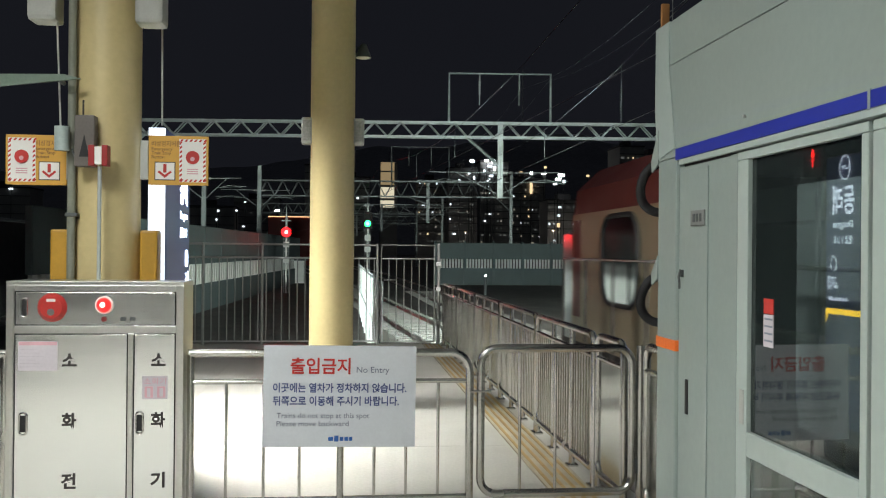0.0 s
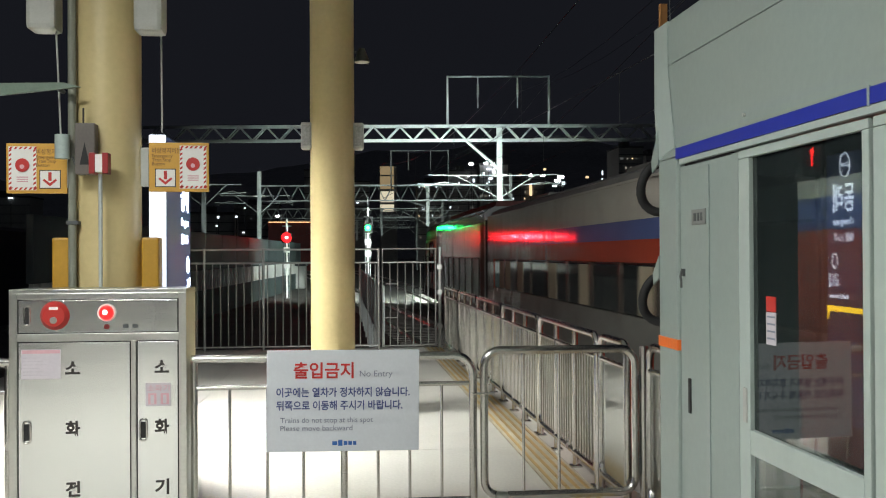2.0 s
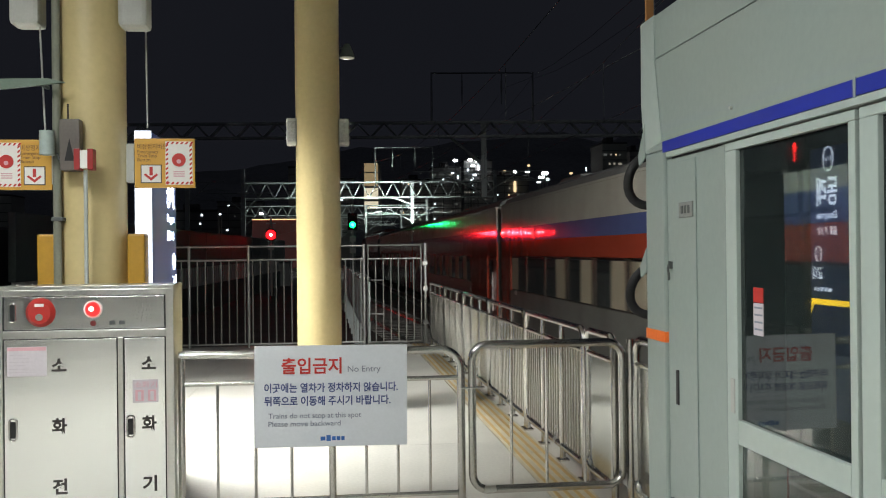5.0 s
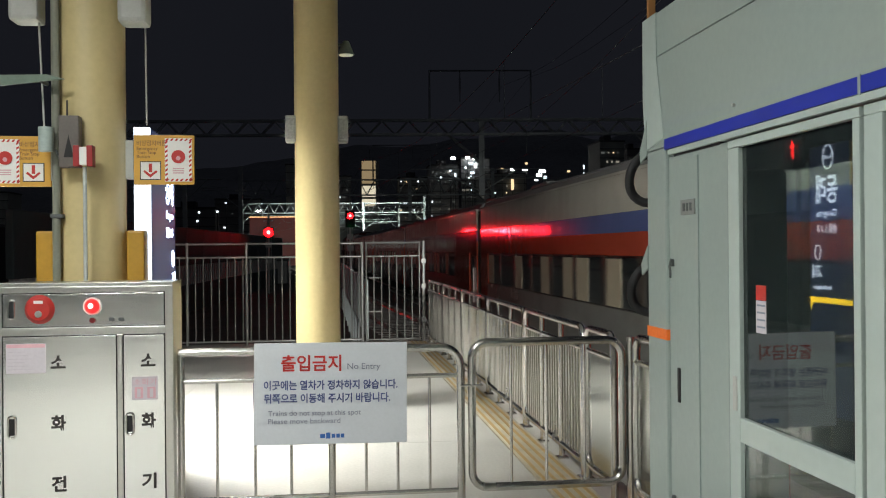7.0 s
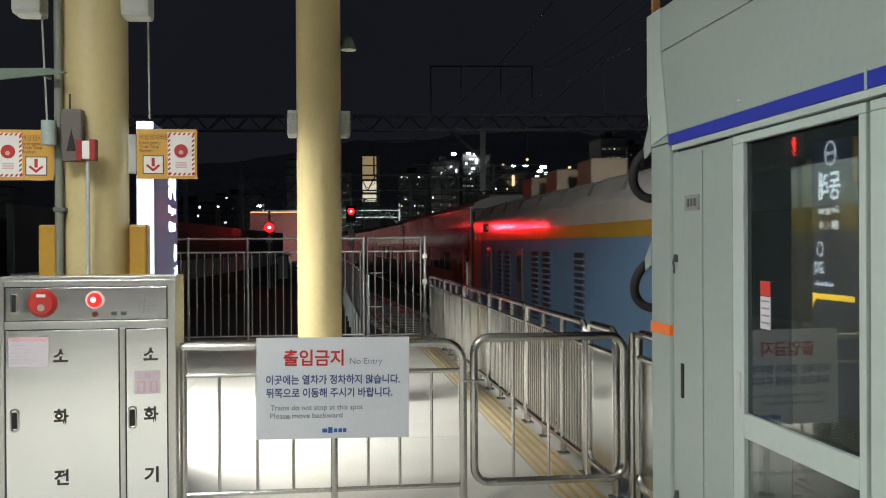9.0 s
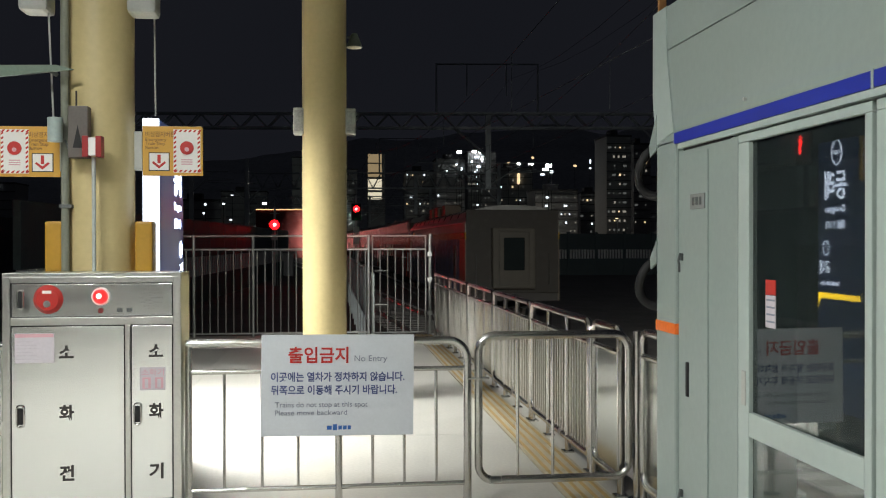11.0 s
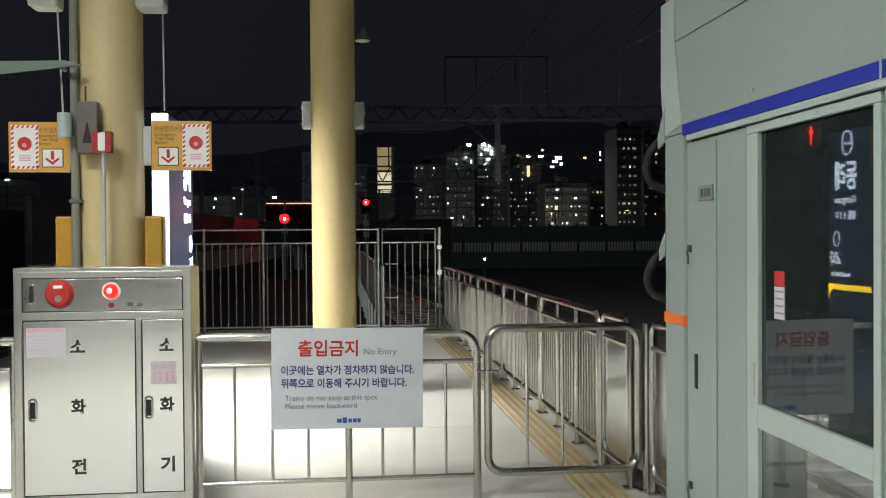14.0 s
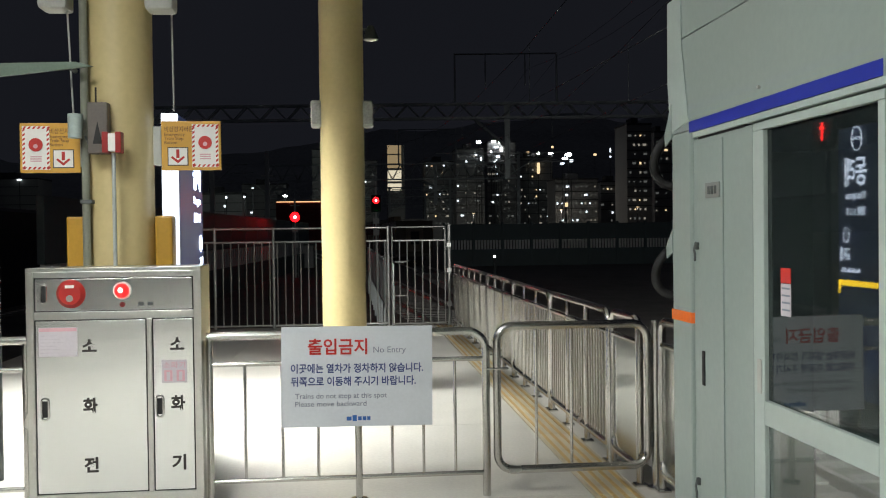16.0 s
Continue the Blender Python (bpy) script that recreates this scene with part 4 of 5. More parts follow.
def build_tracks():
    b = B()
    box(b, -3000, 3000, -1500, 3500, RAILZ - 1.2, RAILZ - 0.20)
    tagged(part("ground", b, M_BALLAST), "dark gravel railway ground", "ground", kind="structure")
    for name, fx, y0, y1 in (("railway_track", lambda y: track_x(y), -60, 260), ("railway_track", lambda y: 3.9 - 0.068 * (y - 18) - max(0, y - 70) ** 2 / 2600, 18, 240),
                             ("railway_track", lambda y: -13.0 - max(0, y - 60) ** 2 / 4200, -60, 240)):
        t = thing(name, "steel rails on concrete sleepers in gravel ballast", "railway track", "railway tracks", kind="structure")
        for s in (-0.7525, 0.7525):
            b = B()
            ys = np.arange(y0, y1 + 1, 5.0)
            prev = None
            for y in ys:
                x = fx(y) + s
                ring = [b.verts.new((x + dx, y, RAILZ + dz)) for dx, dz in ((-0.035, 0), (0.035, 0), (0.035, -0.04), (0.012, -0.05), (0.06, -0.15), (-0.06, -0.15), (-0.012, -0.05), (-0.035, -0.04))]
                if prev:
                    for k in range(8):
                        b.faces.new((prev[k], prev[(k + 1) % 8], ring[(k + 1) % 8], ring[k]))
                prev = ring
            part("rail", b, M_RAIL, t, smooth=False)
        bed = B()
        prev = None
        for y in np.arange(y0, y1 + 1, 10.0):
            x = fx(y)
            ring = [bed.verts.new((x + dx, y, z)) for dx, z in ((-2.4, RAILZ - 0.22), (-1.7, RAILZ - 0.13), (1.7, RAILZ - 0.13), (2.4, RAILZ - 0.22))]
            if prev:
                for k in range(3):
                    bed.faces.new((prev[k], prev[k + 1], ring[k + 1], ring[k]))
            prev = ring
        part("ballast_bed", bed, M_BALLAST, t, "grey gravel bed", smooth=False)
        b = B()
        box(b, -1.3, 1.3, -0.13, 0.13, RAILZ - 0.2, RAILZ - 0.10)
        first = part("sleeper", b, M_SLEEPER, t, smooth=False)
        first.location = (fx(max(y0, 6)), max(y0, 6), 0)
        for k in range(1, 90):
            y = max(y0, 6) + 0.65 * k
            again(first, t, at=(fx(y), y, 0))


def truss(b, x0, x1, z0, z1, y, bays, r=0.05):
    for yy in (y - 0.25, y + 0.25):
        for z in (z0, z1):
            box(b, x0, x1, yy - r, yy + r, z - r, z + r)
        for k in range(bays):
            xa, xb = x0 + (x1 - x0) * k / bays, x0 + (x1 - x0) * (k + 1) / bays
            xm = (xa + xb) / 2
            rod(b, (xa, yy, z0), (xm, yy, z1), r * 0.7, 6)
            rod(b, (xm, yy, z1), (xb, yy, z0), r * 0.7, 6)
    for k in range(bays + 1):
        x = x0 + (x1 - x0) * k / bays
        rod(b, (x, y - 0.25, z1), (x, y + 0.25, z1), r * 0.5, 6)


def cantilever(t, x, z, y, s, reach):
    """Insulated bracket that carries the contact wire."""
    b = B()
    rod(b, (x, y, z + 0.95), (x + s * reach, y, z + 1.0), 0.035, 8)
    rod(b, (x, y, z - 0.48), (x + s * reach * 0.62, y, z + 0.97), 0.035, 8)
    rod(b, (x + s * reach * 0.35, y, z + 0.35), (x + s * reach * 1.15, y, z + 0.45), 0.025, 8)
    tube(b, [(x + s * reach * 0.5, y, z + 0.4), (x + s * reach * 0.8, y, z + 0.55), (x + s * reach * 1.1, y, z + 0.25)], 0.02, 6)
    arm = part("cantilever", b, M_GALV, t)
    for zz in (z + 0.95,):
        b = B()
        tube(b, [(x + s * 0.14, y, zz), (x + s * 0.48, y, zz + 0.01)], 0.05, 8)
        for k in range(4):
            xx = x + s * (0.18 + 0.07 * k)
            rod(b, (xx, y, zz), (xx + s * 0.035, y, zz + 0.002), 0.085, 10)
        part("insulator", b, M_WHITE, arm, "white ribbed insulator")


def build_gantries():
    g = "overhead line gantries"
    for y, sc, x0, x1, zb, zt, drops, portal in (
            (59.5, 1.324, -13.92, 21.43, 8.86, 9.76, ((10.05, 5.02),), (6.78, 13.2, 12.9)),
            (100.0, 1.334, -8.69, 18.0, 7.38, 8.99, ((9.19, 4.65),), (5.32, 11.39, 12.65)),
            (138.0, 1.233, -11.72, 14.78, 7.01, 8.37, ((5.9, 4.42),), None),
            (170.0, 1.134, -10.78, 13.6, 6.58, 7.83, ((2.83, 4.2),), None)):
        t = thing("overhead_gantry", "galvanised steel lattice gantry carrying the overhead line", "gantry", g)
        t.matrix_world = pose(4 * sc, y, 0) @ pose(0, 0, 0, 0, 0, -5.5) @ pose(-4 * sc, -y, 0)
        b = B()
        truss(b, x0, x1, zb, zt, y, int((x1 - x0) / (1.25 * sc)), 0.05 * sc)
        part("lattice_beam", b, M_GALV, t)
        for x in (x0, x1):
            b = B()
            box(b, x - 0.16, x + 0.16, y - 0.16, y + 0.16, RAILZ - 0.3, zt + 1.2)
            for z in np.arange(RAILZ + 0.4, zt, 1.1):
                rod(b, (x - 0.2, y - 0.2, z), (x + 0.2, y - 0.2, z + 0.5), 0.03, 6)
            part("mast", b, M_GALV, t)
            b = B()
            rod(b, (x, y, zb - 1.5), (x + (1.6 if x < 0 else -1.6), y, zb), 0.06, 8)
            part("knee_brace", b, M_GALV, t)
        for dx, dz in drops:
            b = B()
            box(b, dx - 0.13 * sc, dx + 0.13 * sc, y - 0.13, y + 0.13, dz, zt + 0.1)
            part("drop_post", b, M_GALV, t)
            b = B()
            rod(b, (dx, y, dz + 1.5 * sc), (dx - 1.6 * sc, y, zb), 0.08 * sc, 8)
            part("diagonal", b, M_GALV, t)
            cantilever(t, dx, dz + 0.5 * sc, y, -1, 3.4 * sc)
            cantilever(t, dx, dz + 0.5 * sc, y, 1, 2.8 * sc)
        if portal:
            pa, pb, pz = portal
            b = B()
            tube(b, [(pa, y, zt), (pa, y, pz), (pb, y, pz), (pb, y, zt)], 0.06 * sc, 8)
            part("upper_portal", b, M_GALV, t)
            for f in (0.3, 0.69):
                x = pa + (pb - pa) * f
                b = B()
                rod(b, (x, y, pz), (x, y, pz - 1.5 * sc), 0.03 * sc, 6)
                for k in range(5):
                    rod(b, (x, y, pz - 0.5 - 0.18 * k), (x, y, pz - 0.58 - 0.18 * k), 0.075, 8)
                part("hanger", b, M_GALV, t)
    # side masts with brackets
    for x, y in ((-6.4, 76), (-9.0, 64)):
        t = thing("overhead_mast", "galvanised overhead line mast with bracket arms", "mast", "overhead line masts")
        b = B()
        box(b, x - 0.14, x + 0.14, y - 0.14, y + 0.14, RAILZ - 0.3, 8.3)
        part("mast", b, M_GALV, t)
        cantilever(t, x, 5.4, y, -1, 3.0)
        cantilever(t, x, 5.4, y, 1, 2.4)
    # wires
    for fx, zs, name in ((lambda y: track_x(y), (4.35, 5.55), "overhead_line"), (lambda y: 3.9 - 0.068 * (y - 18) - max(0, y - 70) ** 2 / 2600, (4.35, 5.5), "overhead_line"),
                         (lambda y: track_x(y) + 2.8, (9.0,), "feeder_line"), (lambda y: track_x(y) + 4.1, (9.4,), "feeder_line")):
        t = thing(name, "thin dark overhead electric wires above the track", "cable", "overhead wires")
        for z in zs:
            b = B()
            tube(b, [(fx(y), y, z + (0.0 if z == zs[0] and len(zs) > 1 else 0.9 * (2 * ((y - 15) / 30 % 1) - 1) ** 2 - 0.4)) for y in np.arange(-20, 200, 5.0)], 0.007, 5)
            part("wire", b, M_DKGREY, t)
        if len(zs) > 1:
            for y in np.arange(12, 150, 7.5):
                b = B()
                rod(b, (fx(y), y, zs[0]), (fx(y), y, zs[1] + 0.9 * (2 * ((y - 15) / 30 % 1) - 1) ** 2 - 0.4), 0.006, 4)
                part("dropper", b, M_DKGREY, t)


ADDED_SHUTTERS = []


def build_signals():
    g = "railway colour light signals"
    for x, y, zr, two in ((-3.47, 62.0, 2.80, False), (1.79, 62.0, 3.84, True)):
        t = thing("railway_signal", "red-showing railway colour light signal on a white post" if not two else "railway colour light signal on a white post with ladder", "signal", g, at=(x, y, 0))
        b = B()
        rod(b, (0, 0.12, RAILZ - 0.2), (0, 0.12, zr + (0.9 if two else 1.2)), 0.07, 12)
        part("mast", b, M_WHITE, t)
        b = B()
        box(b, -0.31, 0.31, 0.0, 0.12, zr - (0.75 if two else 0.35), zr + 0.35, 0.03)
        part("head", b, M_DARK, t, "black signal head")
        # lenses are drawn oversize with a pale core to imitate their glare
        b = B()
        rod(b, (0, -0.02, zr), (0, 0.0, zr), 0.20 if two else 0.30, 28)
        part("red_lens", b, G_RED if two else G_REDBIG, t, "oversized glowing red lens that includes its glare")
        b = B()
        rod(b, (0, -0.028, zr), (0, -0.02, zr), 0.07 if two else 0.10, 20)
        part("lens_core", b, G_REDCORE, t)
        for k, z in enumerate((zr, zr - 0.42) if two else (zr,)):
            b = B()
            n, hood = 20, 0.21 if two else 0.315
            for q in range(n):
                a0, a1 = radians(-20 + 220 * q / n), radians(-20 + 220 * (q + 1) / n)
                b.faces.new([b.verts.new((hood * math.cos(a), yy, z + hood * math.sin(a))) for a, yy in ((a0, 0), (a1, 0), (a1, -0.5), (a0, -0.5))])
            part("hood", b, M_DARK, t)
        if two:
            b = B()
            rod(b, (0, -0.02, zr - 0.42), (0, 0.0, zr - 0.42), 0.20, 28)
            part("green_lens", b, G_GREEN, t, "oversized glowing green lens that includes its glare")
            b = B()
            rod(b, (0, -0.028, zr - 0.42), (0, -0.02, zr - 0.42), 0.11, 20)
            part("lens_core", b, G_GREENCORE, t)
            # both lenses always glow; this added plate blocks one to switch the signal
            b = B()
            box(b, -0.205, 0.205, -0.06, -0.04, -0.205, 0.205, 0.008)
            sh = part("shutter", b, M_DARK, t, "added black sliding plate that hides one glowing lens")
            sh.location = (0, 0, zr)
            ADDED_SHUTTERS.append((sh, zr))
        for z in ((zr - 1.35, zr - 2.1) if two else (zr - 0.8, zr - 1.8)):
            b = B()
            box(b, -0.2, 0.2, -0.06, 0.06, z - 0.18, z + 0.18, 0.02)
            part("equipment_box", b, M_WHITE, t)
        b = B()
        for s in (-0.16, 0.16):
            rod(b, (s, 0.3, RAILZ - 0.2), (s, 0.3, zr + 0.3), 0.02, 6)
        for k in range(14):
            z = RAILZ + 0.1 + 0.3 * k
            if z < zr:
                rod(b, (-0.16, 0.3, z), (0.16, 0.3, z), 0.012, 6)
        part("ladder", b, M_GALV, t)
        b = B()
        rod(b, (-0.3, 0.12, zr + 0.75), (0.3, 0.12, zr + 0.75), 0.03, 6)
        rod(b, (0, 0.12, zr + 0.5), (0, 0.12, zr + 1.6), 0.025, 6)
        part("crosspiece", b, M_GALV, t)
    t = thing("shunting_signal", "low white shunting signal beside the track", "signal", at=(9.3, 60, RAILZ - 0.2))
    b = B()
    rod(b, (0, 0, 0), (0, 0, 1.2), 0.1, 10)
    part("post", b, M_DKGREY, t)
    b = B()
    bmesh.ops.create_uvsphere(b, u_segments=12, v_segments=8, radius=0.07, matrix=Matrix.Translation((0, 0, 1.25)))
    part("lamp", b, G_STREET, t)
    led = thing("led_display", "display with a red glowing character on a tall post", "display", at=(-9.1, 23.2, 4.13))
    b = B()
    box(b, -0.08, 0.0, -0.5, 0.5, -0.5, 0.5, 0.02)
    part("case", b, M_DARK, led)
    b = B()
    rod(b, (-0.15, 0, RAILZ - 4.4), (-0.15, 0, 0.6), 0.07, 10)
    part("post", b, M_DKGREY, led)
    b = B()
    for y0, y1, z0, z1 in ((-0.022, 0.022, -0.24, 0.24), (-0.10, 0.10, 0.06, 0.10), (-0.065, 0.065, 0.12, 0.15)):
        box(b, 0.0, 0.008, y0, y1, z0, z1)
    part("characters", b, G_LED, led)


def build_barriers():
    # noise barrier beyond the tracks
    t = thing("noise_barrier", "grey-green trackside noise barrier with a pale slatted strip", "wall", "noise barriers", at=(0, 0, 0))
    y = 78.0
    b = B()
    box(b, 7.9, 30, y, y + 0.3, RAILZ - 0.3, 0.25)
    part("base_wall", b, M_BARRIER, t)
    for k in range(9):
        x = 7.9 + 2.45 * k
        b = B()
        box(b, x, x + 2.4, y + 0.02, y + 0.2, 1.02, 2.35, 0.03)
        part("panel", b, M_BARRIER, t)
        b = B()
        box(b, x - 0.12, x + 0.06, y - 0.1, y + 0.3, RAILZ - 0.3, 2.5, 0.02)
        part("post", b, M_BARRIER, t)
        for q in range(9):
            b = B()
            box(b, x + 0.12 + 0.25 * q, x + 0.27 + 0.25 * q, y + 0.05, y + 0.12, 0.25, 1.02)
            part("slat", b, M_WHITEPANEL, t)
    # left barrier running away from the platform
    t = thing("noise_barrier", "long grey trackside noise barrier with pale slats", "wall", "noise barriers")
    n = 15
    for k in range(n):
        y0, y1 = 24 + 4 * k, 28 + 4 * k
        x0, x1 = -7.46 + 0.064 * (y0 - 24), -7.46 + 0.064 * (y1 - 24)
        a = math.degrees(math.atan2(x0 - x1, y1 - y0))
        b = B()
        box(b, -0.12, 0.12, 0.0, 3.96, RAILZ - 0.3, 0.1)
        o = part("base_wall", b, M_BARRIER, t)
        o.matrix_local = pose(x0, y0, 0, 0, 0, a)
        b = B()
        box(b, -0.1, 0.1, 0.02, 3.94, 1.0, 2.7, 0.03)
        o = part("panel", b, M_BARRIER, t)
        o.matrix_local = pose(x0, y0, 0, 0, 0, a)
        for q in range(7):
            b = B()
            box(b, -0.05, 0.05, 0.1 + 0.55 * q, 0.45 + 0.55 * q, 0.1, 1.0)
            o = part("slat", b, M_WHITEPANEL, t)
            o.matrix_local = pose(x0, y0, 0, 0, 0, a)
    t = thing("trackside_fence", "low pale slatted fence running beside the track", "fence")
    for k in range(12):
        y0 = 19.0 + 2.2 * k
        b = B()
        box(b, 0.86, 0.92, y0, y0 + 0.07, RAILZ - 0.3, 1.05)
        part("post", b, M_GALV, t)
        for z in (-0.1, 0.98):
            b = B()
            box(b, 0.87, 0.91, y0 + 0.07, y0 + 2.2, z, z + 0.05)
            part("rail", b, M_GALV, t)
        for q in range(9):
            b = B()
            box(b, 0.875, 0.905, y0 + 0.17 + 0.22 * q, y0 + 0.27 + 0.22 * q, -0.05, 0.98)
            part("slat", b, M_WHITEPANEL, t)
    # far platform awning on the left
    t = thing("far_shed", "long dark low shed roof beyond the tracks", "building")
    b = B()
    prism(b, [(-30, RAILZ - 0.3), (-30, 3.4), (-14, 2.9), (-13.2, 2.7), (-13.2, RAILZ - 0.3)], 30, 120)
    part("body", b, M_DKWALL, t)
    # red-clad building with a lit roof line
    t = thing("red_building", "low dark red building with a lit roof edge", "building", at=(-9.4, 170, 0))
    b = B()
    box(b, -3.5, 6.0, 0, 12, RAILZ - 0.3, 7.6)
    part("wall", b, M_REDBRICK, t)
    b = B()
    box(b, -3.6, 6.1, -0.1, 0.0, 7.45, 7.6)
    part("lit_eave", b, glow("warm_strip_light", (1.0, 0.55, 0.25), 1.6), t, "glowing warm roof edge strip")
    b = B()
    box(b, -1.9, 1.2, -0.12, 0.0, 1.8, 3.2, 0.05)
    part("window", b, M_WHITEPANEL, t)
    t = thing("railway_hut", "pale equipment hut beside the tracks", "hut", at=(-3.9, 80, RAILZ - 0.3))
    b = B()
    box(b, -0.9, 0.9, 0, 2, 0, 2.0, 0.05)
    part("wall", b, M_WHITEPANEL, t)
    b = B()
    box(b, -1.1, 1.1, -0.2, 2.2, 2.0, 2.15, 0.03)
    part("roof", b, M_DKGREY, t)


def ray_place(px, py, d):
    """A point d metres ahead, from the reference view's angles."""
    return 0.07 + d * math.tan(math.atan((px - 784) / 1667) + radians(5.95)), d, 1.65 + d * (418 - py) / 1667


def build_city():
    rnd = random.Random(7)
    wins = {}

    def window_mesh(m, w, h):
        b = B()
        box(b, -w / 2, w / 2, -0.15, 0.0, -h / 2, h / 2)
        me = part("window", b, m, None)
        data = me.data
        bpy.data.objects.remove(me)
        return data

    for key, m in (("warm", G_WARM), ("cool", G_COOL), ("dim", G_DIM), ("faint", G_FAINT)):
        for w, h in ((0.55, 0.7), (1.1, 0.65), (0.4, 0.45)):
            wins[key, w] = window_mesh(m, w, h)

    def block(px0, px1, ptop, d, lit, keys=("warm", "cool", "dim", "dim"), step=1.7, label="distant apartment block with a few lit windows"):
        x0, _, z1 = ray_place(px0, ptop, d)
        x1 = ray_place(px1, ptop, d)[0]
        t = thing("apartment_building", label, "building", "distant buildings", at=((x0 + x1) / 2, d, RAILZ - 1))
        w, h = (x1 - x0) / 2, z1 - RAILZ + 1
        b = B()
        box(b, -w, w, 0, 14, 0, h)
        part("wall", b, M_WALL, t, smooth=False)
        for k in range(3, int(h / 3)):
            b = B()
            box(b, -w - 0.1, w + 0.1, -0.25, 0, 3 * k + 2.75, 3 * k + 2.95)
            part("balcony_band", b, M_DKWALL, t, smooth=False)
        b = B()
        box(b, -w * 0.4, w * 0.2, 4, 9, h, h + 2.6)
        box(b, -w - 0.2, w + 0.2, -0.3, 14.2, h, h + 0.5)
        part("roof", b, M_DKWALL, t, smooth=False)
        cols, rows = max(1, int(2 * w / step)), max(1, int(h / 3))
        for r in range(2, rows):
            for c in range(cols):
                if rnd.random() < lit * 1.2:
                    me = wins[rnd.choice(tuple(keys) + ("faint", "faint", "dim", "faint", "faint")), rnd.choice((0.55, 0.55, 1.1, 0.4, 0.4))]
                    o = new("window", me)
                    o.parent = t
                    o.location = (-w + step * (c + 0.5) + rnd.uniform(-0.3, 0.3), 0.0, 3 * r + 1.6)
        return t

    block(1102, 1145, 226, 300, 0.7, ("warm", "dim", "dim", "dim"))
    block(1150, 1180, 240, 320, 0.22)
    block(975, 1050, 325, 330, 0.6, ("cool", "cool", "dim", "cool"))
    block(1055, 1100, 330, 350, 0.25)
    block(800, 850, 270, 380, 0.30, ("cool", "cool", "dim"))
    block(855, 905, 258, 400, 0.34, ("cool", "cool", "dim"))
    block(745, 795, 292, 390, 0.28)
    block(905, 970, 285, 420, 0.22)
    block(545, 600, 270, 360, 0.16)
    block(600, 660, 290, 400, 0.2)
    block(420, 500, 330, 420, 0.10)
    block(330, 420, 345, 330, 0.07)
    block(-60, 60, 318, 330, 0.08, ("warm", "dim"))
    block(1180, 1260, 300, 360, 0.2)
    # tall building with a lit crown
    x, y, z = ray_place(694, 262, 400)
    t = thing("lit_tower", "tall building with warm floodlit crown", "building", "distant buildings", at=(x, y, RAILZ - 1))
    h = z - RAILZ + 1
    b = B()
    box(b, -3.6, 3.6, 0, 8, 0, h)
    part("wall", b, M_WALL, t)
    # glowing panels imitate floodlight on the wall, brighter lower down
    for k, (z0, z1, m) in enumerate(((0.0, 3.6, G_FACADE), (4.2, 9.6, G_FACADE), (10.6, 15.2, G_FACADE_LOW), (16.2, 19.2, G_FACADE_LOW))):
        b = B()
        box(b, -3.65, 2.2, -0.1, 0, h - z1, h - z0)
        part("lit_panel", b, m, t)
    b = B()
    rod(b, (0, 3, h), (0, 3, h + 5), 0.15, 6)
    part("aerial", b, M_DKWALL, t)
    # bright advertising and street lights
    for px, py, w, hh, m, d in ((840, 257, 3.2, 1.6, G_STREET, 379), (866, 256, 3.0, 1.4, G_STREET, 399), (878, 257, 2.6, 2.0, G_STREET, 399), (871, 266, 3.6, 1.2, G_COOL, 399), (880, 270, 1.2, 3.0, G_STREET, 399), (862, 275, 1.4, 2.4, G_COOL, 399),
                                (874, 283, 3.0, 1.4, G_COOL, 399), (868, 293, 1.4, 1.6, G_COOL, 399), (835, 279, 1.6, 1.4, G_COOL, 379), (844, 287, 1.2, 2.2, G_COOL, 379), (818, 292, 1.2, 1.6, G_COOL, 379),
                                (998, 280, 4.0, 1.6, G_STREET, 330), (992, 287, 3.4, 1.2, G_STREET, 330), (1003, 291, 2.0, 1.6, G_COOL, 330), (987, 296, 2.6, 1.0, G_COOL, 330), (945, 304, 1.9, 7.5, G_WARM, 420), (945, 277, 2.6, 1.6, G_STREET, 420),
                                (927, 276, 2.2, 1.2, G_WARM, 420), (967, 277, 3.6, 1.4, G_STREET, 420), (970, 266, 2.0, 1.4, G_WARM, 420), (1045, 280, 2.4, 1.4, G_WARM, 420), (1072, 272, 1.0, 3.0, G_COOL, 420), (1072, 284, 1.4, 1.2, G_COOL, 420),
                                (497, 350, 1.8, 0.7, G_STREET, 240), (393, 352, 0.9, 0.9, G_COOL, 240), (425, 351, 1.0, 0.7, G_COOL, 240), (440, 336, 1.0, 0.4, G_COOL, 240), (390, 367, 0.8, 0.8, G_COOL, 240),
                                (27, 319, 2.6, 0.7, G_COOL, 330), (993, 370, 1.0, 1.4, G_WARM, 200), (775, 408, 0.22, 0.5, G_STREET, 120), (800, 410, 0.18, 0.3, G_STREET, 120),
                                (920, 460, 0.16, 0.16, G_COOL, 110)):
        x, y, z = ray_place(px, py, d)
        t = thing("distant_light", "bright distant city light on a mast", "light", "distant city lights", at=(x, y - 0.5, z))
        b = B()
        w, hh = 0.58 * w, 0.66 * hh
        box(b, -w / 2, w / 2, -0.2, 0, -hh / 2, hh / 2, 0.35 * min(w, hh))
        part("lens", b, m, t)
        b = B()
        rod(b, (0, 0.2, -hh / 2 - (z - RAILZ + 0.3 - hh / 2)), (0, 0.2, 0), 0.1, 6)
        part("mast", b, M_DKWALL, t)
    # lamps added in the town to brighten the distant block walls
    for px, d, watts in ((600, 345, 300), (830, 362, 600), (985, 318, 1200), (1120, 288, 110)):
        x, y, z = ray_place(px, 372, d)
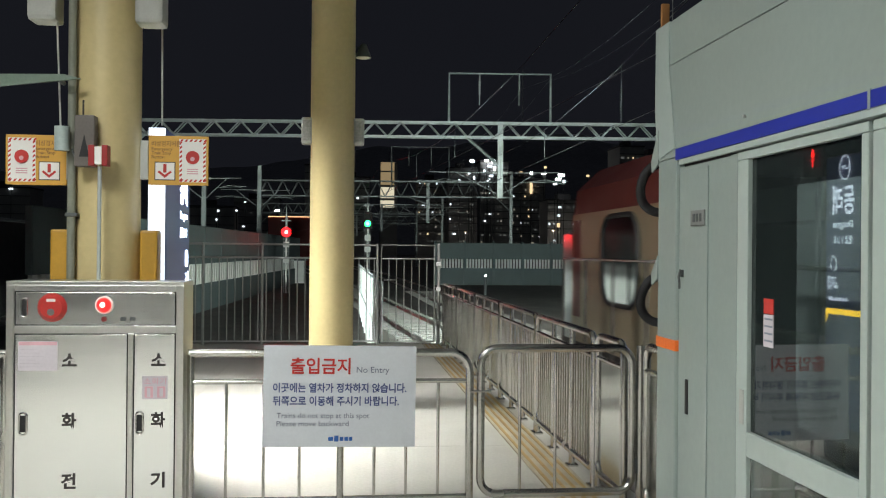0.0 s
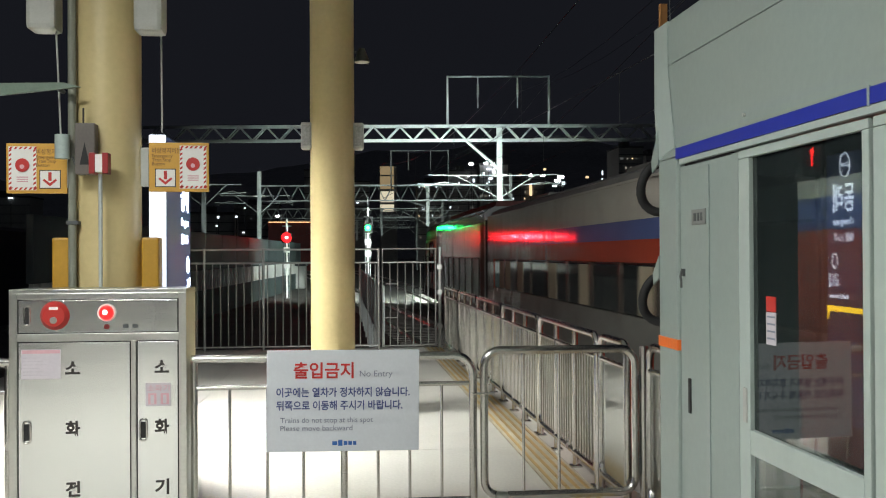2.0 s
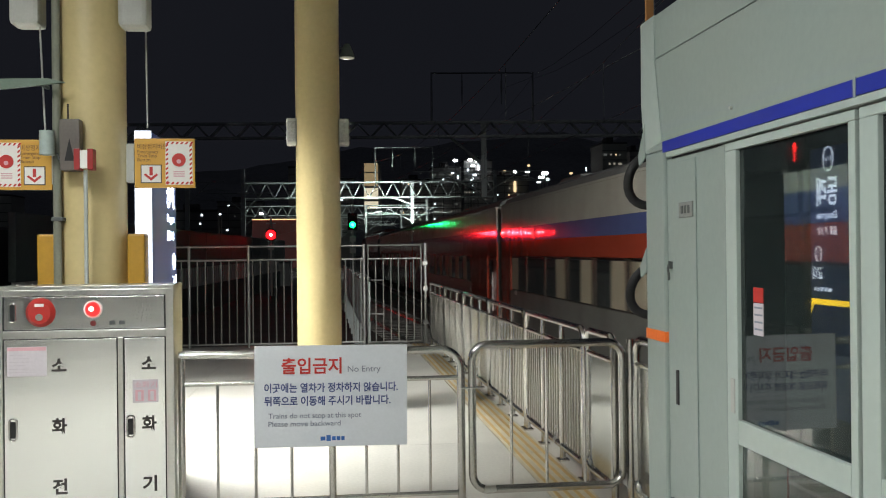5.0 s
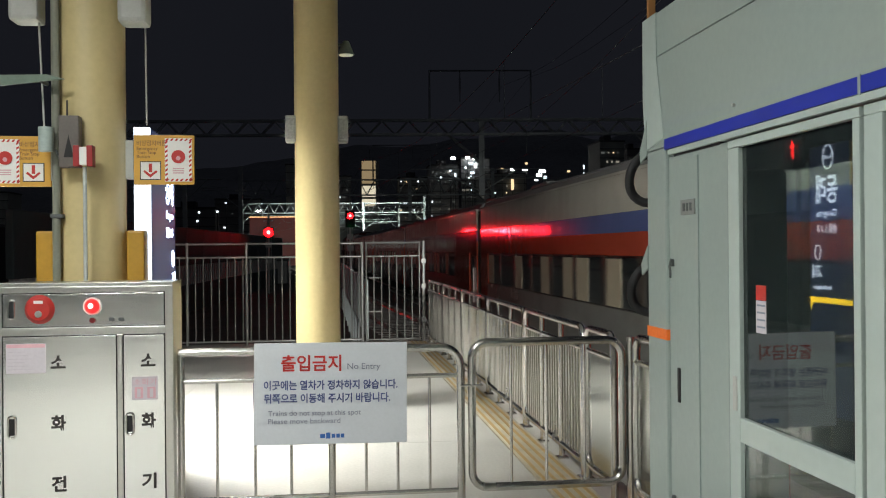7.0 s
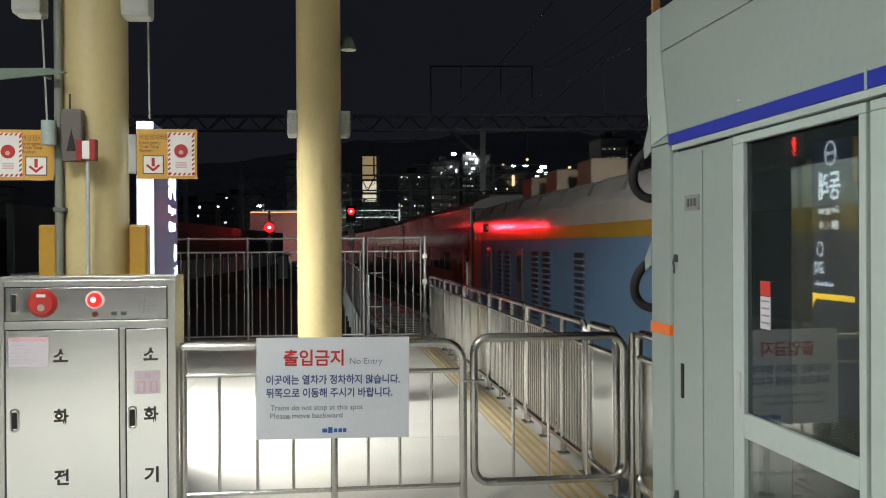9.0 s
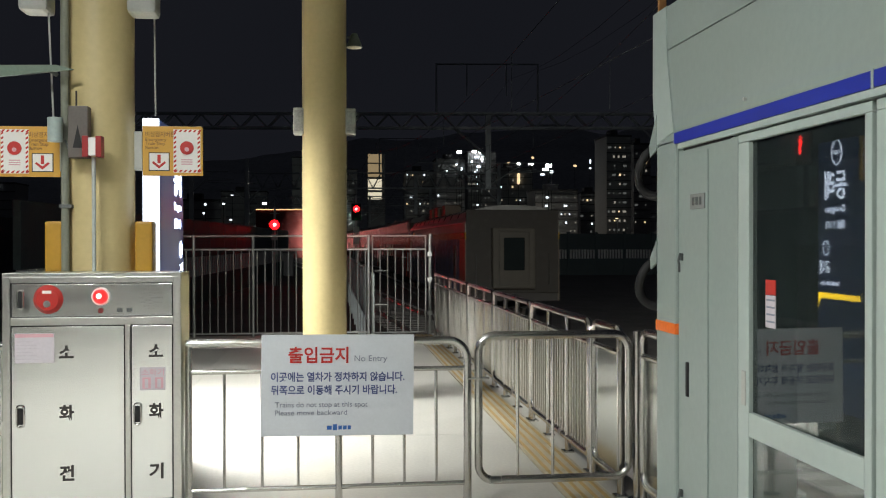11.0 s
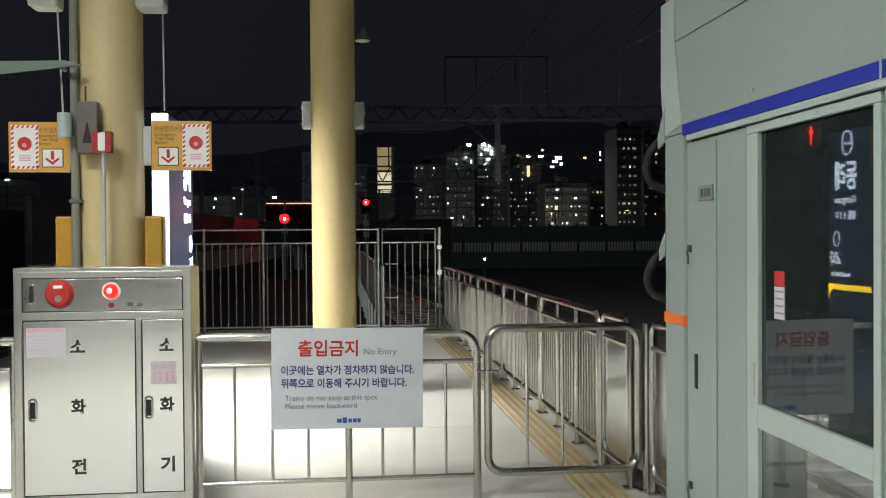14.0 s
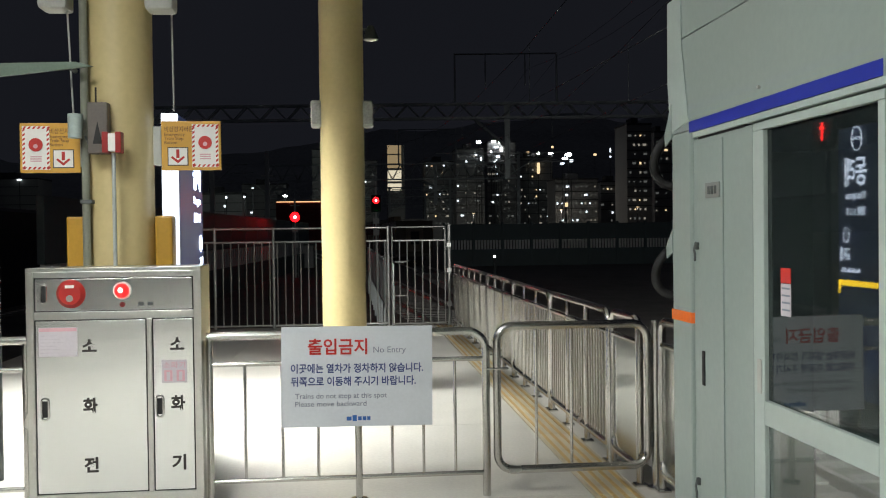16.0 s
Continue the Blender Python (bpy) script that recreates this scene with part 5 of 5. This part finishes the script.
        t = thing("street_lamp", "added distant street lamp that brightens the block walls", "street lamp", "distant street lamps", at=(x, y, 0))
        b = B()
        rod(b, (0, 0, RAILZ - 0.3), (0, 0, 9), 0.09, 8)
        part("pole", b, M_DKWALL, t)
        b = B()
        box(b, -0.5, 0.5, -0.3, 0.3, 9.0, 9.15, 0.04)
        part("head", b, G_WARM, t)
        data = bpy.data.lights.new("street_light", "POINT")
        data.energy, data.color, data.shadow_soft_size = watts, (1.0, 0.90, 0.78), 0.3
        new("street_light", data).location = (x, y - 0.2, 8.6)
    # wooded hill behind the town
    b = B()
    prev = None
    for k in range(81):
        x = -620 + 1240 * k / 80 + 110
        top = 92 + 22 * math.sin(x / 170.0) + 14 * noise.noise((x / 60.0, 0, 3)) + 3 * noise.noise((x / 12.0, 5, 3))
        ring = [b.verts.new((x, 640, RAILZ - 1)), b.verts.new((x, 760, top * 0.55)), b.verts.new((x, 900, top)), b.verts.new((x, 1200, RAILZ - 1))]
        if prev:
            for q in range(3):
                b.faces.new((prev[q], prev[q + 1], ring[q + 1], ring[q]))
        prev = ring
    tagged(part("backdrop_hill", b, M_HILL), "dark wooded hill behind the town", "hill", kind="structure")


# ---- train ----
def train_front(t):
    ease = min(1.0, max(0.0, (t - 2.5) / 4.0))
    return 18.35 + 15.6 * t - 0.2 * t * t - 0.55 * ease * ease * (3 - 2 * ease) - 0.08 * max(0.0, t - 9.0) ** 2


def side_wall(parent, x, y0, y1, z0, z1, material, name="side_panel", label="", d=0.02):
    b = B()
    box(b, x - d, x + d, y0, y1, z0, z1)
    return part(name, b, material, parent, label)


M_CREAM = mat("train_cream_paint", (0.52, 0.49, 0.42), 0.07, 0, 1.5, 0.06, 0.0, 12, 0.03, wave=0.010, dirt=0.25, dirt_colour=(0.28, 0.24, 0.18))
M_TBLUE = mat("train_blue_paint", (0.10, 0.13, 0.30), 0.07, 0, 1.5, 0.06, 0.0, 12, 0.03, wave=0.010, dirt=0.15)
M_TRED = mat("train_orange_red_paint", (0.42, 0.065, 0.035), 0.07, 0, 1.5, 0.06, 0.0, 12, 0.03, wave=0.010, dirt=0.15)
M_TGREY = mat("train_grey_paint", (0.22, 0.22, 0.20), 0.25, 0.2, 1.5, 0.08, 0.001, 12, 0.05, dirt=0.3)
M_TPIER = mat("window_band_dark_paint", (0.05, 0.042, 0.032), 0.18, 0, 2, 0.15, 0.0, dirt=0.2)
M_GROOF = mat("generator_roof_paint", (0.36, 0.35, 0.31), 0.4, 0, 2, 0.12, 0.002, dirt=0.4)
M_GBOX = mat("brown_roof_box_paint", (0.20, 0.15, 0.10), 0.6, 0, 2, 0.12, 0.002, dirt=0.3)
M_TDARK = mat("train_underframe", (0.03, 0.028, 0.025), 0.8, 0, 3, 0.2, 0.005)
M_TROOF = mat("train_roof_grey", (0.17, 0.17, 0.16), 0.6, 0, 2, 0.15, 0.002, dirt=0.4)
M_TWIN = mat("train_window_glass", (0.02, 0.025, 0.025), 0.06, 0, 2, 0.1, 0.0, rough_vary=0.02)
M_TYEL = mat("train_yellow_paint", (0.46, 0.29, 0.04), 0.10, 0, 1.5, 0.06, 0.001, rough_vary=0.03, wave=0.008, dirt=0.2)
M_GBLUE = mat("generator_blue_paint", (0.17, 0.29, 0.45), 0.10, 0, 1.5, 0.06, 0.001, 12, 0.03, wave=0.008, dirt=0.2)
M_CABWIN = mat("loco_window_glass", (0.010, 0.012, 0.013), 0.06, 0, 2, 0.1, 0.0)
M_TEND = mat("car_end_dark_paint", (0.055, 0.048, 0.04), 0.6, 0, 2, 0.2, 0.002, dirt=0.3)
M_TWHITE = mat("loco_white_paint", (0.36, 0.39, 0.39), 0.14, 0, 1.5, 0.06, 0.001, rough_vary=0.04, wave=0.008, dirt=0.25)
M_DKRED = mat("loco_dark_red_paint", (0.12, 0.02, 0.016), 0.55, 0, 1.5, 0.1, 0.001, dirt=0.2)
M_CURTAIN = mat("pale_curtain", (0.36, 0.31, 0.22), 0.8, 0, 3, 0.15, 0.003, stretch=(1, 8, 1))


def wheels(car, half):
    for y in (-half + 3.2, half - 3.2):
        b = B()
        box(b, -1.1, 1.1, y - 1.6, y + 1.6, RAILZ + 0.35, RAILZ + 0.75, 0.05)
        bogie = part("bogie", b, M_TDARK, car)
        for dy in (-1.1, 1.1):
            for s in (-0.75, 0.75):
                b = B()
                rod(b, (s - 0.06, y + dy, RAILZ + 0.43), (s + 0.06, y + dy, RAILZ + 0.43), 0.43, 24)
                part("wheel", b, M_RAIL, bogie)


def roof_outline(w, z0, z1, n=9):
    pts = [(-w, z0)]
    for k in range(n + 1):
        a = math.pi * (1 - k / n)
        pts.append((w * 0.98 * math.cos(a), z0 + (z1 - z0) * math.sin(a) ** 0.75))
    pts.append((w, z0))
    return pts


W = 1.55


def end_face(car, y, material, s, gangway=None, half=0.55):
    b = B()
    box(b, -W + 0.03, W - 0.03, y - 0.03, y + 0.03, 0.0, 2.7, 0.02)
    e = part("end_wall", b, material, car)
    b = B()
    box(b, -half, half, y + s * 0.03, y + s * 0.28, 0.15, 2.12, 0.05)
    g = part("gangway", b, gangway or M_RUBBER, car, "gangway frame")
    b = B()
    box(b, 0.21 - half, half - 0.21, y + s * 0.28, y + s * 0.30, 0.25, 2.0, 0.03)
    d = part("gangway_door", b, gangway or M_TEND, car)
    b = B()
    box(b, 0.36 - half, half - 0.36, y + s * 0.30, y + s * 0.31, 0.75, 1.8, 0.03)
    part("door_window", b, M_TWIN, d)
    b = B()
    rod(b, (0, y, RAILZ + 0.85), (0, y + s * 0.38, RAILZ + 0.85), 0.12, 10)
    part("coupler", b, M_TDARK, car)
    for q in (-1.2, 1.2):
        b = B()
        tube(b, [(q, y + s * 0.03, 0.3), (q, y + s * 0.09, 0.35), (q, y + s * 0.09, 1.2), (q, y + s * 0.03, 1.25)], 0.02, 6)
        part("handrail", b, M_TEND, car)


def coach(name, label, length, seed):
    """A passenger coach; its origin is its middle, at platform height."""
    h = length / 2
    rnd = random.Random(seed)
    c = thing(name, label, "train car", "train cars")
    b = B()
    box(b, -W + 0.04, W - 0.04, -h + 0.03, h - 0.03, -0.25, 2.72)
    part("body", b, M_TEND, c)
    b = B()
    prism(b, roof_outline(W - 0.02, 2.70, 3.12), -h, h)
    roof = part("roof", b, M_TROOF, c)
    for s in (-1, 1):
        x = s * (W - 0.02)
        side_wall(c, x, -h, h, 2.162, 2.74, M_CREAM, "cornice")
        side_wall(c, x, -h, h, 1.87, 2.16, M_TBLUE, "blue_band", "blue side band")
        side_wall(c, x, -h, h, 1.53, 1.868, M_TRED, "red_band", "orange-red side band")
        side_wall(c, x, -h + 4.2, h - 1.1, -0.25, 0.73, M_TGREY, "lower_panel")
        for a0, a1 in ((-h, -h + 0.5), (-h + 1.45, -h + 4.2), (h - 1.1, h)):
            side_wall(c, x, a0, a1, -0.25, 1.528, M_TRED, "end_panel", "orange-red end panel")
        for yd in (-h + 0.975,):
            side_wall(c, x - s * 0.03, yd - 0.45, yd + 0.45, -0.1, 1.52, M_TRED, "door", "orange-red passenger door")
            b = B()
            box(b, x - 0.012, x + 0.012, yd - 0.2, yd + 0.2, 0.75, 1.4, 0.02)
            part("door_window", b, M_TWIN, c)
            b = B()
            rod(b, (x + s * 0.05, yd - 0.52, 0.1), (x + s * 0.05, yd - 0.52, 1.1), 0.018, 6)
            part("grab_rail", b, M_WHITE, c)
        n = 10
        step = (length - 5.4) / n
        for k in range(n):
            y0 = -h + 4.3 + step * k
            b = B()
            box(b, x - 0.012, x + 0.012, y0 + 0.10, y0 + step - 0.10, 0.74, 1.50, 0.02)
            w = part("window", b, M_TWIN, c)
            if rnd.random() < 0.85:
                b = B()
                a = y0 + 0.1 + rnd.choice((0.0, step - 0.95))
                box(b, x + s * 0.012, x + s * 0.016, a, a + 0.70, 0.76, 1.48)
                part("curtain", b, M_CURTAIN, w, "pale curtain in the window")
            side_wall(c, x, y0 - 0.10, y0 + 0.10, 0.73, 1.53, M_TPIER, "pillar_panel")
        b = B()
        box(b, x - 0.04, x + 0.04, -h, h, 2.72, 2.76)
        part("gutter", b, M_CREAM, c)
    for y, s in ((-h, -1), (h, 1)):
        end_face(c, y, M_TEND, s)
    for y in (-h + 3, 0, h - 3):
        b = B()
        box(b, -0.6, 0.6, y - 0.9, y + 0.9, 3.02, 3.25, 0.08)
        part("roof_vent", b, M_TROOF, c)
    wheels(c, h)
    return c


def generator_car(length):
    h = length / 2
    c = thing("generator_car", "blue generator car with yellow band and black louvres", "train car", "train cars")
    b = B()
    box(b, -W + 0.04, W - 0.04, -h + 0.03, h - 0.03, -0.25, 2.30)
    part("body", b, M_TEND, c)
    b = B()
    prism(b, [(-W, 2.26)] + [(-W + 0.02, 2.32)] + roof_outline(W - 0.12, 2.46, 2.86)[1:-1] + [(W - 0.02, 2.32), (W, 2.26)], -h, h)
    part("roof", b, M_GROOF, c)
    for s in (-1, 1):
        x = s * (W - 0.02)
        side_wall(c, x, -h, h, 1.972, 2.27, M_CREAM, "cornice")
        side_wall(c, x, -h, h, 1.75, 1.97, M_TYEL, "yellow_band", "yellow side band")
        side_wall(c, x, -h + 1.3, h - 1.3, -0.25, 1.748, M_GBLUE, "side_panel", "blue side panel")
        side_wall(c, x, -h, -h + 1.3, -0.25, 1.748, M_GBOX, "end_panel", "dull brown end panel")
        side_wall(c, x, h - 1.3, h, -0.25, 1.748, M_GBOX, "end_panel", "dull brown end panel")
        for y0 in (h - 4.1, h - 5.1, h - 8.0, h - 9.0, h - 11.4):
            b = B()
            box(b, x - 0.026, x + 0.026, y0 - 0.32, y0 + 0.32, 0.1, 1.5, 0.01)
            lv = part("louvre", b, M_DARK, c, "black louvred vent")
            for k in range(12):
                b = B()
                box(b, x + s * 0.026 - 0.01, x + s * 0.026 + 0.012, y0 - 0.30, y0 + 0.30, 0.16 + 0.11 * k, 0.20 + 0.11 * k)
                part("slat", b, M_GBLUE, lv)
        for y0 in (h - 2.6, h - 6.5, -h + 2.4):
            b = B()
            box(b, x - 0.03, x + 0.03, y0 - 0.3, y0 + 0.3, 0.05, 1.55, 0.02)
            dr = part("door", b, M_TGREY, c)
            b = B()
            box(b, x - 0.034, x + 0.034, y0 - 0.2, y0 + 0.2, 0.8, 1.4, 0.02)
            part("door_window", b, M_TWIN, dr)
        b = B()
        rod(b, (x, h - 2.4, 2.08), (x + s * 0.14, h - 2.4, 2.08), 0.10, 16)
        lamp = part("marker_lamp", b, M_DARK, c, "dark round marker lamp")
        b = B()
        rod(b, (x + s * 0.02, h - 2.55, 2.08), (x + s * 0.02, h - 2.48, 2.08), 0.06, 12)
        part("lamp_lens", b, mat("amber_lens", (0.6, 0.2, 0.05), 0.3), lamp)
    for k in range(10):
        y0 = -h + 0.9 + 1.9 * k
        b = B()
        prism(b, roof_outline(W - 0.10, 2.46, 2.88)[1:-1], y0 - 0.03, y0 + 0.03)
        part("roof_rib", b, M_TDARK, c)
    for y0 in (h - 4.5, h - 7.0, h - 9.6):
        b = B()
        box(b, -0.95, -0.25, y0 - 0.5, y0 + 0.5, 2.66, 3.24, 0.04)
        part("roof_box", b, M_GBOX, c)
    for y, s in ((-h, -1), (h, 1)):
        end_face(c, y, mat("brown_end_paint", (0.032, 0.025, 0.016), 0.6, dirt=0.3), s, mat("brown_gangway_paint", (0.085, 0.072, 0.052), 0.6, dirt=0.3), 0.70)
    wheels(c, h)
    return c


def locomotive(length):
    h = length / 2
    c = thing("diesel_locomotive", "white diesel locomotive with blue top band and dark red cab roof", "locomotive")
    b = B()
    box(b, -W + 0.03, W - 0.03, -h, h, -0.35, 0.05, 0.03)
    part("frame", b, M_TDARK, c)
    # long hood
    b = B()
    prism(b, [(-W + 0.04, 0.05), (-W + 0.04, 2.94), (-W + 0.35, 3.12), (W - 0.35, 3.12), (W - 0.04, 2.94), (W - 0.04, 0.05)], -h + 0.2, h - 6.0)
    part("hood", b, M_TWHITE, c)
    b = B()
    prism(b, [(-1.0, 3.12), (-0.9, 3.36), (0.9, 3.36), (1.0, 3.12)], -h + 1.5, h - 6.5)
    part("roof", b, M_DKRED, c)
    for y in (-h + 4, -h + 8, -h + 11.5):
        b = B()
        rod(b, (0, y, 3.36), (0, y, 3.46), 0.6, 20)
        part("fan", b, M_TDARK, c)
    # cab
    b = B()
    prism(b, [(-W + 0.02, 0.05), (-W + 0.02, 2.36), (W - 0.02, 2.36), (W - 0.02, 0.05)], h - 6.0, h - 0.9)
    cab = part("cab", b, mat("loco_cream_paint", (0.28, 0.23, 0.14), 0.5, 0, 1.5, 0.1, 0.001, dirt=0.3), c, "cream cab side")
    b = B()
    prism(b, [(-W + 0.02, 2.36), (-W + 0.08, 2.80), (-W + 0.5, 3.20), (W - 0.5, 3.20), (W - 0.08, 2.80), (W - 0.02, 2.36)], h - 6.2, h - 1.0)
    part("cab_roof", b, M_DKRED, c, "dark red cab roof")
    # short nose
    b = B()
    prism(b, [(-1.5, 0.05), (-1.5, 2.0), (-1.3, 2.12), (1.3, 2.12), (1.5, 2.0), (1.5, 0.05)], h - 0.9, h - 0.05)
    part("nose", b, M_TWHITE, c)
    for s in (-1, 1):
        x = s * (W - 0.02)
        side_wall(c, s * (W - 0.05), -h + 0.3, h - 6.05, 2.64, 2.90, M_TBLUE, "blue_band", "blue top band", 0.012)
        side_wall(c, s * (W - 0.05), -h + 0.3, -h + 1.1, 0.1, 2.63, M_TDARK, "rear_panel", "dark rear panel", 0.012)
        b = B()
        tube(b, [(x, h - 3.9 + y, z) for y, _, z in rounded(-0.95, 0.95, 0.85, 2.25, 0.45, seg=8)], 0.045, 8, True)
        part("window_frame", b, M_RUBBER, c)
        b = B()
        outline = [(y, z) for y, _, z in rounded(-0.95, 0.95, 0.85, 2.25, 0.45, seg=8)]
        va = [b.verts.new((x + s * 0.012, h - 3.9 + y, z)) for y, z in outline]
        vb = [b.verts.new((x - s * 0.03, h - 3.9 + y, z)) for y, z in outline]
        b.faces.new(va)
        for k in range(len(va)):
            b.faces.new((va[k], va[(k + 1) % len(va)], vb[(k + 1) % len(va)], vb[k]))
        part("cab_window", b, M_CABWIN, c, "dark rounded cab window")
        side_wall(c, x, h - 1.5, h - 1.0, 0.5, 2.25, M_DKRED, "cab_door", "dark red cab door edge", 0.012)
        # walkway handrail
        b = B()
        rod(b, (s * (W + 0.12), -h + 0.3, 1.55), (s * (W + 0.12), h - 0.8, 1.55), 0.022, 6)
        part("handrail", b, M_TGREY, c)
        for k in range(13):
            y = -h + 0.3 + (length - 1.1) * k / 12
            b = B()
            rod(b, (s * (W + 0.12), y, -0.3), (s * (W + 0.12), y, 1.55), 0.024, 6)
            part("stanchion", b, M_TDARK, c)
        b = B()
        box(b, s * (W - 0.1), s * (W + 0.16), -h + 0.2, h - 0.6, -0.34, -0.28)
        part("walkway", b, M_TDARK, c)
        for k, (a0, a1) in enumerate(((2.2, 2.75), (2.9, 3.25), (3.4, 4.1), (4.25, 4.6))):
            side_wall(c, s * (W - 0.055), -h + 5 + a0, -h + 5 + a1, 1.7, 2.2, M_TBLUE, "marking_bar", "blue marking", 0.012)
        for y in (-h + 3, -h + 6.5, -h + 9.6):
            b = B()
            box(b, s * (W - 0.045) - 0.02, s * (W - 0.045) + 0.02, y - 0.6, y + 0.6, 0.2, 1.1, 0.02)
            part("hood_door", b, M_TWHITE, c)
    # headlights facing ahead, set deep in unseen tubes added to narrow the beam
    for x in (-0.18, 0.18):
        b = B()
        n = 20
        ring = lambda r, y: [b.verts.new((x + r * math.cos(2 * math.pi * k / n), y, 2.75 + r * math.sin(2 * math.pi * k / n))) for k in range(n)]
        r0, r1 = ring(0.115, h - 0.99), ring(0.16, h - 0.76)
        r2, r3 = ring(0.17, h - 0.76), ring(0.17, h - 0.99)
        for p0, p1 in ((r0, r1), (r1, r2), (r2, r3), (r3, r0)):
            for k in range(n):
                b.faces.new((p0[k], p0[(k + 1) % n], p1[(k + 1) % n], p1[k]))
        tb = part("headlight_tube", b, M_DARK, c)
        b = B()
        rod(b, (x, h - 0.97, 2.75), (x, h - 0.95, 2.75), 0.108, 20)
        part("headlight", b, G_HEAD, c, "bright white headlight")
    end_face(c, -h, M_TDARK, -1)
    for y in (-h + 4.2, h - 4.2):
        b = B()
        box(b, -1.15, 1.15, y - 2.1, y + 2.1, RAILZ + 0.3, RAILZ + 0.62, 0.05)
        bogie = part("bogie", b, M_TDARK, c)
        for dy in (-1.6, 0, 1.6):
            for s in (-0.75, 0.75):
                b = B()
                rod(b, (s - 0.06, y + dy, RAILZ + 0.5), (s + 0.06, y + dy, RAILZ + 0.5), 0.5, 24)
                part("wheel", b, M_RAIL, bogie)
    b = B()
    box(b, -1.2, 1.2, -2.6, 2.6, RAILZ + 0.2, -0.36, 0.1)
    part("fuel_tank", b, M_TDARK, c)
    return c


LOCO, CAR, GEN, GAP = 20.4, 22.7, 20.0, 0.7
CONSIST = []


def build_train():
    CONSIST.append((locomotive(LOCO), 0.0, LOCO))
    at = LOCO + GAP
    names = ("passenger_coach",) * 4
    for k, n in enumerate(names):
        CONSIST.append((coach(n, "cream, blue and orange-red passenger coach with dark windows", CAR, 20 + k), at, CAR))
        at += CAR + GAP
    CONSIST.append((generator_car(GEN), at, GEN))


build_tracks()
build_gantries()
build_signals()
build_barriers()
build_city()
build_train()


def motions():
    times = [0.5 * k for k in range(33)]
    for car, back, length in CONSIST:
        rows = []
        for t in times:
            y1 = train_front(t) - back
            y0 = y1 - length
            a, b = Vector((track_x(y0 + 3), y0 + 3, 0)), Vector((track_x(y1 - 3), y1 - 3, 0))
            mid = (a + b) / 2
            turn = -math.degrees(math.atan2(b.x - a.x, b.y - a.y))
            rows.append((t, pose(mid.x, mid.y, 0, 0, 0, turn)))
        walk(car, rows)
    # the signal falls to red as the train passes it: the added plate drops from the red lens to block the green
    for shutter, zr in ADDED_SHUTTERS:
        walk(shutter, [(0, pose(0, 0, zr)), (6.93, pose(0, 0, zr)), (7.0, pose(0, 0, zr - 0.42)), (16, pose(0, 0, zr - 0.42))])


motions()
